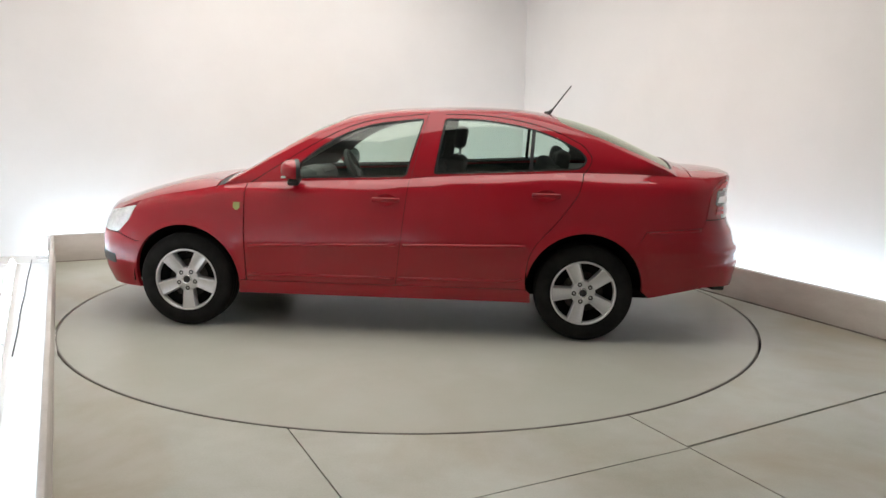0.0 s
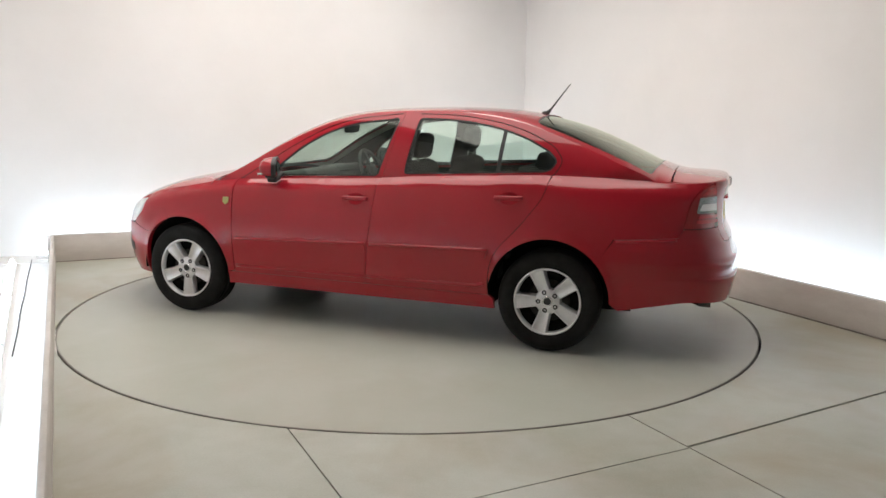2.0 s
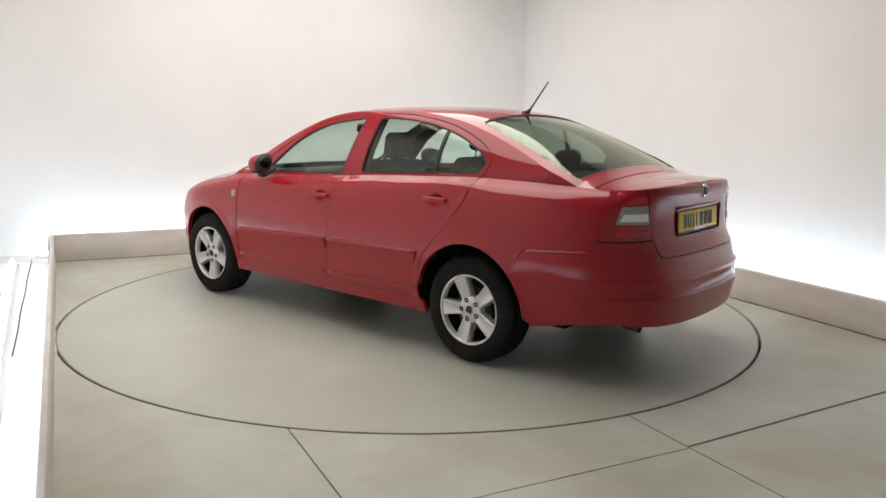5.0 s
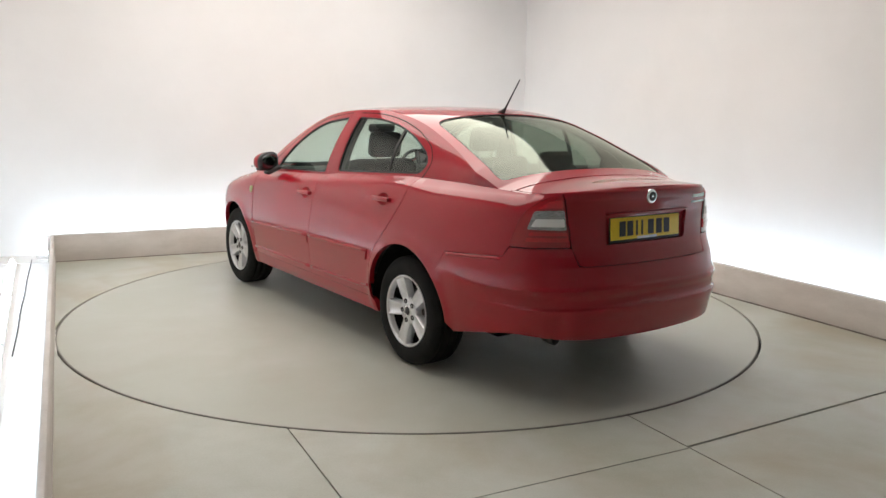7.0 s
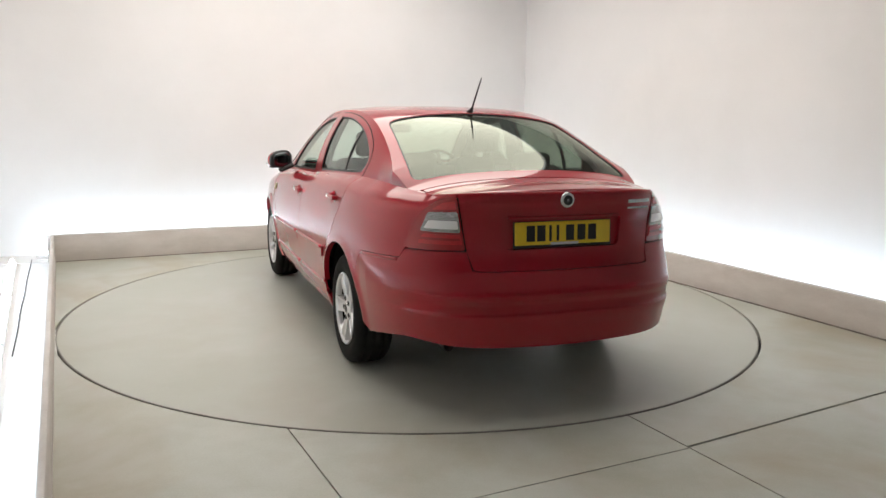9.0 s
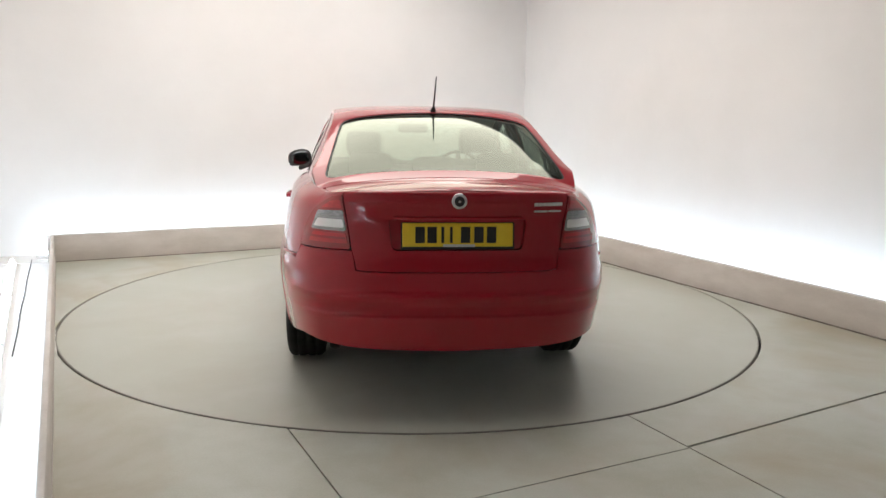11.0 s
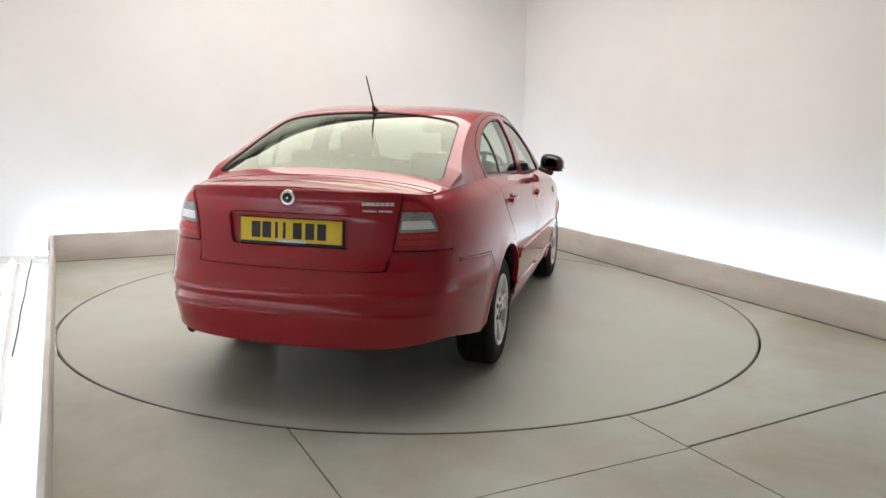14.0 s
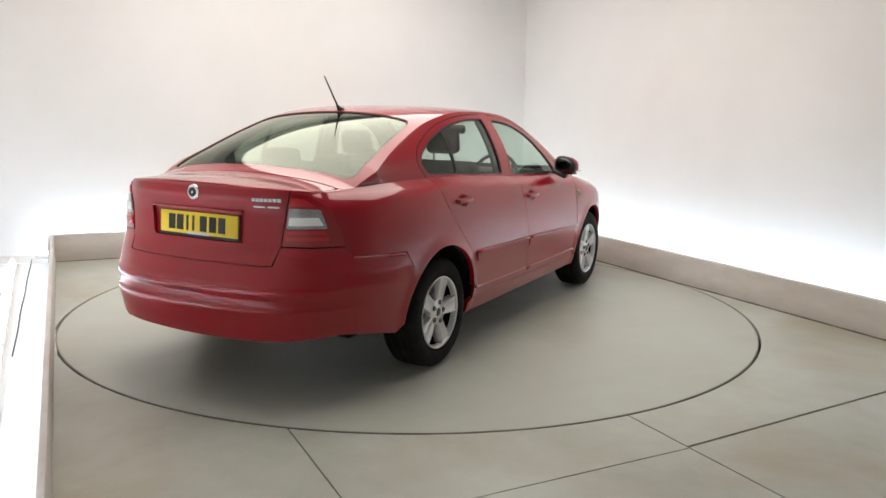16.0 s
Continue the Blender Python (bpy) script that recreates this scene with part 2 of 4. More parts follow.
def panel(name, outer, lift, material, parent, holes=(), step=0.025, skirt=0.014, off=0.0, label="", smooth=True):
    """A sheet cut out along outlines in a surface's own two coordinates, lifted onto the surface, its edges turned in by skirt."""
    from mathutils.geometry import delaunay_2d_cdt
    loops = [resample(outer, step)] + [resample(h, step) for h in holes]
    verts, edges = [], []
    for lp in loops:
        k = len(verts)
        verts += lp
        edges += [(k + i, k + (i + 1) % len(lp)) for i in range(len(lp))]
    bpts = np.array(verts)
    lo, hi = bpts.min(0), bpts.max(0)
    gx, gy = np.meshgrid(np.arange(math.floor(lo[0] / step) * step, hi[0], step), np.arange(math.floor(lo[1] / step) * step, hi[1], step))
    g = np.stack([gx.ravel(), gy.ravel()], -1)
    keep = inside(g, loops[0])
    for lp in loops[1:]:
        keep &= ~inside(g, lp)
    g = g[keep]
    if len(g):
        near = np.ones(len(g), bool)
        for k in range(0, len(bpts), 64):
            near &= (np.hypot(g[:, None, 0] - bpts[None, k:k + 64, 0], g[:, None, 1] - bpts[None, k:k + 64, 1]) > step * 0.45).all(1)
        g = g[near]
    allp = [Vector(p) for p in verts] + [Vector(p) for p in g.tolist()]
    cv, ce, cf = delaunay_2d_cdt(allp, edges, [], 0, 1e-6)[:3]
    P = np.array([tuple(v) for v in cv])
    F = np.array([tuple(f) for f in cf if len(f) == 3])
    cen = P[F].mean(1)
    ok = inside(cen, loops[0])
    for lp in loops[1:]:
        ok &= ~inside(cen, lp)
    F = F[ok]
    top = lift(P[:, 0], P[:, 1], off)
    low = lift(P[:, 0], P[:, 1], off - max(skirt, 0.01))
    a, b, c = top[F[:, 0]], top[F[:, 1]], top[F[:, 2]]
    nrm = np.cross(b - a, c - a)
    if (nrm * (top - low)[F].mean(1)).sum() < 0:
        F = F[:, ::-1]
    used = np.unique(F)
    bm = bmesh.new()
    tv = {i: bm.verts.new(top[i]) for i in used}
    for f in F:
        bm.faces.new([tv[i] for i in f])
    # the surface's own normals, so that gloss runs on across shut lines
    h = 1e-3
    da = lift(P[:, 0] + h, P[:, 1], off) - lift(P[:, 0] - h, P[:, 1], off)
    db = lift(P[:, 0], P[:, 1] + h, off) - lift(P[:, 0], P[:, 1] - h, off)
    sn = np.cross(da, db)
    sn *= np.where((sn * (top - low)).sum(1) < 0, -1.0, 1.0)[:, None]
    sn /= np.maximum(np.linalg.norm(sn, axis=1), 1e-12)[:, None]
    normals = [tuple(sn[i]) for i in used]
    if skirt:
        rim = [e for e in bm.edges if len(e.link_faces) == 1]
        idx = {v: i for i, v in tv.items()}
        pairs = [(e.link_loops[0].vert, e.link_loops[0].link_loop_next.vert) for e in rim]
        hv, lv = {}, {}
        for v0, v1 in pairs:
            for v in (v0, v1):
                if v not in lv:
                    hv[v], lv[v] = bm.verts.new(v.co), bm.verts.new(low[idx[v]])
                    normals += [(0.0, 0.0, 0.0)] * 2
        for v0, v1 in pairs:
            bm.faces.new((hv[v1], hv[v0], lv[v0], lv[v1]))
    ob = part(name, bm, material, parent, label, smooth)
    if smooth:
        ob.data.normals_split_custom_set_from_vertices(normals)
    return ob


# ---- the booth: room axes u (along the back wall) and v (towards it) ----
ROOM = math.radians(24.8)
CU, SU = math.cos(ROOM), math.sin(ROOM)
UL, UR, VB, VF = -2.43, 2.43, 2.76, -6.2
WL, WR, WB = -2.86, 2.98, 3.22
HIGH = 3.5
DISC = 2.415


def at(u, v, z=0.0):
    return Vector((u * CU - v * SU, u * SU + v * CU, z))


ROOMM = Matrix.Rotation(ROOM, 4, "Z")


def slab(name, u0, u1, v0, v1, z0, z1, material, label, category, bevel=0.0):
    bm = bmesh.new()
    box(bm, ROOMM @ Matrix.Translation(((u0 + u1) / 2, (v0 + v1) / 2, (z0 + z1) / 2)), u1 - u0, v1 - v0, z1 - z0, bevel)
    return tagged(part(name, bm, material, None, "", bevel > 0), label, category, kind="structure")


slab("wall_back", WL - 0.2, WR + 0.2, WB, WB + 0.2, -0.1, HIGH, WALL, "smooth white painted back wall of the photo booth", "wall")
slab("wall_left", WL - 0.2, WL, VF - 0.2, WB, -0.1, HIGH, WALL, "smooth white painted side wall of the photo booth", "wall")
slab("wall_right", WR, WR + 0.2, VF - 0.2, WB, -0.1, HIGH, WALL, "smooth white painted side wall of the photo booth", "wall")
slab("wall_front", WL, WR, VF - 0.2, VF, -0.1, HIGH, FRONTWALL, "unseen grey wall behind the camera, toned to fill the car's reflections", "wall")
slab("ceiling", WL - 0.2, WR + 0.2, VF - 0.2, WB + 0.2, HIGH, HIGH + 0.15, CEIL, "unseen matt ceiling over the booth, toned dark to shape reflections", "ceiling")
# plinths with a light trough behind each
TH = 0.05
slab("plinth_back", UL, UR + TH, VB, VB + TH, -0.1, 0.25, CURB, "low painted plinth hiding the wall-washer lights", "plinth", 0.004)
bm = bmesh.new()
LEAN = math.radians(1.05)
box(bm, ROOMM @ Matrix.Translation((-2.370, VB - 0.002, 0.074)) @ Matrix.Rotation(-LEAN, 4, "Z") @ Matrix.Translation((-0.013, -4.45, 0)), 0.026, 8.9, 0.348, 0.004)
tagged(part("plinth_left", bm, CURB), "low painted plinth hiding the wall-washer lights", "plinth", kind="structure")
slab("plinth_right", UR, UR + TH, VF, VB - 0.002, -0.1, 0.248, CURB, "low painted plinth hiding the wall-washer lights", "plinth", 0.004)
slab("trough_back", WL, WR, VB + TH, WB, -0.12, 0.0, WALL, "white floor of the light trough", "floor")
slab("trough_left", WL, UL + 0.02, VF, VB + TH, -0.12, -0.004, WALL, "white floor of the light trough", "floor")
slab("trough_right", UR + TH, WR, VF, VB + TH, -0.12, 0.0, WALL, "white floor of the light trough", "floor")


def trough_light(u0, v0, u1, v1):
    root = tagged(new("trough_light"), "slim white light batten lying in the wall trough", "light", "lights in the wall trough")
    root.matrix_world = Matrix.Translation(at((u0 + u1) / 2, (v0 + v1) / 2, 0.0)) @ Matrix.Rotation(ROOM + math.atan2(v1 - v0, u1 - u0), 4, "Z")
    n = math.hypot(u1 - u0, v1 - v0)
    bm = bmesh.new()
    box(bm, pose(0, 0, 0.02), n, 0.07, 0.04, 0.006)
    part("housing", bm, WALL, root)
    bm = bmesh.new()
    tube(bm, [(-n / 2 + 0.03, 0, 0.058), (n / 2 - 0.03, 0, 0.058)], 0.016, 10)
    part("tube", bm, COOL, root, "glowing cool white tube")


for k in range(4):
    a = UL - 0.1 + k * 1.29
    trough_light(a, VB + TH + 0.2, a + 1.24, VB + TH + 0.2)
for k in range(5):
    a = VB - 0.1 - k * 1.4
    trough_light(UR + TH + 0.22, a, UR + TH + 0.22, a - 1.34)
    trough_light(UL - TH - 0.24, a, UL - TH - 0.24, a - 1.34)


bm = bmesh.new()
tube(bm, [at(-2.569 - 0.0085 * k + 0.00015 * k * k, 2.966 - 0.32 * k, 0.0) + Vector((0.003 * math.sin(k * 1.7), 0, 0)) for k in range(11)], 0.0035, 8)
tagged(part("cable", bm, RUBBER), "thin black cable lying in the light trough", "cable")


def ceiling_panel(u, v, su, sv):
    root = tagged(new("ceiling_light"), "large warm white diffuser light under the ceiling", "ceiling light", "ceiling lights")
    root.matrix_world = Matrix.Translation(at(u, v, HIGH)) @ ROOMM
    bm = bmesh.new()
    for s in (-1, 1):
        box(bm, pose(0, s * sv / 2, -0.04), su + 0.06, 0.03, 0.08, 0.004)
        box(bm, pose(s * su / 2, 0, -0.04), 0.03, sv - 0.03, 0.08, 0.004)
    part("frame", bm, ALLOY, root)
    bm = bmesh.new()
    box(bm, pose(0, 0, -0.03), su - 0.04, sv - 0.04, 0.03)
    part("diffuser", bm, WARM, root, "glowing diffuser", False)


ceiling_panel(-0.15, 0.32, 4.0, 4.45)

# floor slabs round the turntable
bm = bmesh.new()
box(bm, ROOMM @ Matrix.Translation(((UL + UR) / 2, (VB + VF) / 2, -0.09)), UR - UL + 0.1, VB - VF + 0.1, 0.04)
tagged(part("floor_bed", bm, JOINT, None, "", False), "dark bed under the floor slabs and joints", "floor", kind="structure")
floor = tagged(new("floor"), "grey painted concrete floor with stains and narrow joints", "floor", kind="structure")


def flat(a, b, off):
    a, b = np.asarray(a), np.asarray(b)
    return np.stack([a * CU - b * SU, a * SU + b * CU, np.full(a.shape, off)], -1)


def arc(a0, a1, r, n=90):
    return [(r * math.cos(math.radians(a0 + (a1 - a0) * k / n)), r * math.sin(math.radians(a0 + (a1 - a0) * k / n))) for k in range(n + 1)]


RG, JG, VC = DISC + 0.014, 0.004, -2.836
UJ, VD = 0.02, -2.68
aA, aB = math.degrees(math.atan2(-math.sqrt(RG * RG - 1.5 ** 2), -1.5)), -90.0 + math.degrees(0.02 / RG)
UE = UR - 0.008
VBE = VB - 0.008
rim_l = arc(aA - 0.1, -269.9, RG - 0.0, 120)
panel("floor_slab", [(-1.5 - JG, VF)] + rim_l + [(0, VBE), (-2.368, VBE), (-2.532, VF)], flat, FLOOR, floor, step=0.3, skirt=0.03, smooth=False)
panel("floor_slab", arc(aB + 0.1, 89.9, RG, 150) + [(0, VBE), (UE, VBE), (UE, VD + 0.008), (UJ + JG, VC + 0.020)], flat, FLOOR, floor, step=0.3, skirt=0.03, smooth=False)
panel("floor_slab", arc(aA + 0.1, aB - 0.1, RG, 30) + [(UJ - JG, VC + 0.0035), (-1.5 + JG, VC + 0.0035)], flat, FLOOR, floor, step=0.3, skirt=0.03, smooth=False)
panel("floor_slab", [(-1.5 + JG, VC - 0.0035), (UJ - JG, VC - 0.0035), (UJ - JG, VF), (-1.5 + JG, VF)], flat, FLOOR, floor, step=0.3, skirt=0.03, smooth=False)
panel("floor_slab", [(UJ + JG, VC + 0.004), (UE, VD - 0.008), (UE, VF), (UJ + JG, VF)], flat, FLOOR, floor, step=0.3, skirt=0.03, smooth=False)

# added dark strip for the grime and gap shade at the foot of the plinths
slab("trim_right", UR - 0.016, UR - 0.002, VF, VB - 0.02, -0.02, 0.009, FOOTLINE, "thin dark strip for the grime and shaded gap along the plinth foot", "trim", 0.003)
slab("trim_back", UL + 0.06, UR - 0.018, VB - 0.012, VB - 0.002, -0.02, 0.005, FOOTLINE, "thin dark strip for the grime and shaded gap along the plinth foot", "trim", 0.002)

# turntable
turntable = tagged(new("turntable"), "round grey painted turntable flush with the concrete floor", "turntable")
bm = bmesh.new()
rings = lathe(bm, [(DISC - 0.008, -0.05), (DISC - 0.008, 0.0), (1.9, 0.0), (1.0, 0.0), (0.02, 0.0)], 180)
bm.faces.new(rings[-1])
part("deck", bm, TABLE, turntable, "", False)
bm = bmesh.new()
lathe(bm, [(DISC - 0.0075, -0.05), (DISC - 0.0075, -0.001), (DISC - 0.0065, 0.0), (DISC - 0.001, 0.0), (DISC, -0.001), (DISC, -0.05)], 180)
part("rim", bm, EDGE, turntable, "worn grey steel edge ring", False)

# ---- the car: x forward, y left, z up, origin on the ground midway between the axles ----
car = tagged(new("car"), "red five-door hatchback saloon with silver alloy wheels on the turntable", "car")

PLAN = [(-2.335, 0), (-2.325, 0.3), (-2.276, 0.52), (-2.187, 0.66), (-2.042, 0.757), (-1.75, 0.840), (-1.2, 0.880), (-0.5, 0.884), (0.3, 0.884), (0.9, 0.878),
        (1.4, 0.857), (1.735, 0.786), (1.925, 0.648), (2.062, 0.42), (2.132, 0.2), (2.152, 0)]
_full = [(x, -y) for x, y in PLAN[4:0:-1]] + PLAN + [(x, -y) for x, y in PLAN[-2:-6:-1]]
_s = np.concatenate([[0], np.cumsum([math.dist(a, b) for a, b in zip(_full, _full[1:])])])
_s -= _s[4]
SX, SY = spline(_s, [p[0] for p in _full]), spline(_s, [p[1] for p in _full])
SEND = float(_s[4 + len(PLAN) - 1])
_fine = np.linspace(0, SEND, 3000)
_fx, _fy = SX(_fine), SY(_fine)


def sx(x):
    return float(np.interp(x, _fx, _fine))


def sy(y):
    return float(np.interp(y, _fy[:700], _fine[:700]))


SIDE = pchip([0.15, 0.24, 0.28, 0.33, 0.38, 0.45, 0.52, 0.6, 0.75, 0.86, 0.95, 1.06], [-0.095, -0.056, -0.041, -0.030, -0.021, -0.011, -0.002, 0.004, -0.006, -0.023, -0.041, -0.058])
SHOULDER = pchip([0.0, 0.012, 0.028, 0.05, 0.085, 0.14, 0.3], [-0.066, -0.044, -0.024, -0.009, -0.002, 0.0, 0.0])
REAR = pchip([0.2, 0.27, 0.34, 0.42, 0.478, 0.488, 0.503, 0.53, 0.565, 0.580, 0.598, 0.63, 0.69, 0.715, 0.745, 0.79, 0.9, 0.98, 1.02, 1.045, 1.065],
             [-0.07, -0.035, 0.0, 0.016, 0.028, 0.028, 0.013, 0.012, 0.021, 0.021, 0.004, -0.008, -0.026, -0.040, -0.056, -0.068, -0.075, -0.065, -0.056, -0.057, -0.080])
FRONT = pchip([0.15, 0.25, 0.35, 0.5, 0.6, 0.7, 0.75, 0.85], [-0.09, -0.05, -0.01, 0, -0.02, -0.06, -0.085, -0.14])
LEDGE = pchip([0.2, 0.36, 0.48, 0.60, 0.645, 0.704, 0.72, 1.1], [0, 0, 0.003, 0.007, 0.007, 0.0, 0.0, 0.0])
ARCHES = ((1.289, 0.318, 0.362), (-1.289, 0.330, 0.366))
ZTOP = pchip([0, sy(0.4), sy(0.58), sx(-2.1), sx(-1.9), sx(-1.6), sx(-1.25), sx(-0.93), sx(-0.32), sx(-0.13), sx(0.5), sx(0.98), sx(1.2), sx(1.5), sx(1.74), sx(1.92), sx(2.09), SEND],
             [1.06, 1.058, 1.048, 1.035, 1.045, 1.056, 1.06, 1.048, 1.016, 1.0, 0.972, 0.945, 0.905, 0.852, 0.79, 0.735, 0.71, 0.70])
ZBOT = pchip([0, sy(0.5), sx(-2.1), sx(-1.9), sx(-1.65), sx(-0.95), sx(0.9), sx(1.55), sx(1.9), SEND], [0.318, 0.334, 0.352, 0.325, 0.282, 0.25, 0.25, 0.24, 0.235, 0.22])


def tub(s, z, off=0.0):
    """Lower body: distance s round the plan from the rear middle, height z, offset outwards."""
    s, z = np.asarray(s, float), np.asarray(z, float)
    flip = np.where(s < 0, -1.0, 1.0)
    a = np.abs(s)
    over = a > SEND
    a = np.where(over, 2 * SEND - a, a)
    flip = np.where(over, -flip, flip)
    x, y = SX(a), SY(a)
    tx, ty = SX(a + 1e-3) - SX(a - 1e-3), SY(a + 1e-3) - SY(a - 1e-3)
    ln = np.hypot(tx, ty)
    nx, ny = -ty / ln, tx / ln
    end = nx * nx
    haunch = 1.0 + 0.5 * np.clip((-1.0 - x) / 0.5, 0, 1)
    d = (1 - end) * (SIDE(z) + haunch * SHOULDER(np.clip(ZTOP(a) - z, 0, 0.3) / haunch)) + end * np.where(nx < 0, REAR(z), FRONT(z))
    for ax, az, r in ARCHES:
        q = np.hypot(x - ax, z - az)
        d = d + 0.010 * np.exp(-((q - r) / 0.035) ** 2) * (1 - end)
    d = d + (1 - end) * LEDGE(z) * np.clip((-1.66 - x) / 0.09, 0, 1)
    d = d + off
    return np.stack([x + nx * d, flip * (y + ny * d), z], -1)


_e = tub(_fine, ZTOP(_fine))
WBELT = lambda x: np.interp(x, _e[:, 0], _e[:, 1])
ZBELT = lambda x: np.interp(x, _e[:, 0], _e[:, 2])
RAILZ = smooth([1.06, 0.95, 0.75, 0.45, 0.24, 0.06, -0.26, -0.65, -0.9, -1.1, -1.25, -1.4, -1.55, -1.7, -1.82, -1.9],
              [0.93, 0.99, 1.105, 1.262, 1.347, 1.393, 1.424, 1.424, 1.395, 1.351, 1.302, 1.246, 1.184, 1.121, 1.068, 1.02])
RAILW = smooth([1.06, 0.95, 0.75, 0.45, 0.24, -0.26, -0.65, -0.9, -1.1, -1.25, -1.4, -1.55, -1.7, -1.82, -1.9],
              [0.82, 0.755, 0.70, 0.645, 0.615, 0.602, 0.598, 0.596, 0.602, 0.614, 0.631, 0.655, 0.692, 0.735, 0.775])
CROWN = smooth([2.18, 2.08, 1.99, 1.9, 1.6, 1.27, 1.1, 1.0, 0.70, 0.449, 0.28, 0.03, -0.38, -0.78, -1.085, -1.39, -1.67, -1.9, -2.0, -2.1, -2.3],
              [0.70, 0.75, 0.785, 0.815, 0.905, 0.968, 0.99, 1.03, 1.212, 1.345, 1.402, 1.44, 1.46, 1.455, 1.42, 1.34, 1.222, 1.118, 1.09, 1.083, 1.062])


def edge_w(x):
    return np.where((x < 1.06) & (x > -1.88), np.minimum(RAILW(x), WBELT(x)), WBELT(x))


def edge_z(x):
    return np.where((x < 1.06) & (x > -1.88), np.maximum(RAILZ(x), ZBELT(x)), ZBELT(x))


def crown(x, y, off=0.0):
    """Upper body seen from above: bonnet, screens, roof and tailgate deck."""
    x, y = np.asarray(x, float), np.asarray(y, float)
    w, e = edge_w(x), edge_z(x)
    q = np.clip(np.abs(y) / np.maximum(w, 1e-4), 0, 1.03)
    c = np.maximum(CROWN(x), e)
    k = 0.45 - 0.20 * np.clip((-0.9 - x) / 0.35, 0, 1)
    return np.stack([x, y, e + (c - e) * (1 - (1 - k) * q ** 2 - k * q ** 6) + off], -1)


def flank(x, z, off=0.0, side=1):
    """Side windows and pillars between belt and roof rail."""
    x, z = np.asarray(x, float), np.asarray(z, float)
    b, r = ZBELT(x), np.maximum(RAILZ(x), ZBELT(x))
    t = np.clip((z - b) / np.maximum(r - b, 0.012), -0.2, 1.2)
    wb, wr = WBELT(x), np.minimum(RAILW(x), WBELT(x))
    y = wb + (wr - wb) * t + 0.10 * np.minimum(r - b, 0.35) * 4 * t * (1 - t) * 0.8
    return np.stack([x, side * (y + off), z], -1)


def toprun(s0, s1, n=24, drop=0.0):
    return [(s0 + (s1 - s0) * k / n, float(ZTOP(s0 + (s1 - s0) * k / n)) - drop) for k in range(n + 1)]


def botrun(s0, s1, n=20, up=0.0):
    return [(s0 + (s1 - s0) * k / n, float(ZBOT(abs(s0 + (s1 - s0) * k / n))) + up) for k in range(n + 1)]


def archrun(which, a0, a1, n=28, grow=0.0):
    ax, az, r = ARCHES[which]
    s = sx(ax)
    return [(s + (r + grow) * math.cos(math.radians(a0 + (a1 - a0) * k / n)), az + (r + grow) * math.sin(math.radians(a0 + (a1 - a0) * k / n))) for k in range(n + 1)]


G = 0.0016
LAMP_IN = ((0.520, 0.785), (0.566, 1.036))
LAMP_OUT = ((-2.045, 0.785), (-2.095, 0.95))


def gapline(z):
    """The shut line between the doors, along the car."""
    return -0.10 - (z - 0.35) * 0.115


FRONT_DLO = rounded([(0.665, 0.983), (0.42, 1.195), (0.24, 1.292), (0.06, 1.347), (-0.255, 1.382), (-0.15, 1.012)], [0.02, 0.2, 0.2, 0.2, 0.03, 0.03])
REAR_DLO = rounded([(-0.322, 1.03), (-0.383, 1.385), (-0.65, 1.380), (-0.894, 1.342), (-1.087, 1.283), (-1.25, 1.198), (-1.30, 1.14), (-1.25, 1.078), (-0.93, 1.062)],
                   [0.03, 0.03, 0.2, 0.2, 0.2, 0.08, 0.05, 0.05, 0.1])


RAILX = np.linspace(1.025, -1.93, 81)


HR = (0.062, 0.038)


def handle_hole(x, z):
    return [(sx(x) + HR[0] * math.cos(a), z - 0.004 + HR[1] * math.sin(a)) for a in np.linspace(0, 2 * math.pi, 24, endpoint=False)]


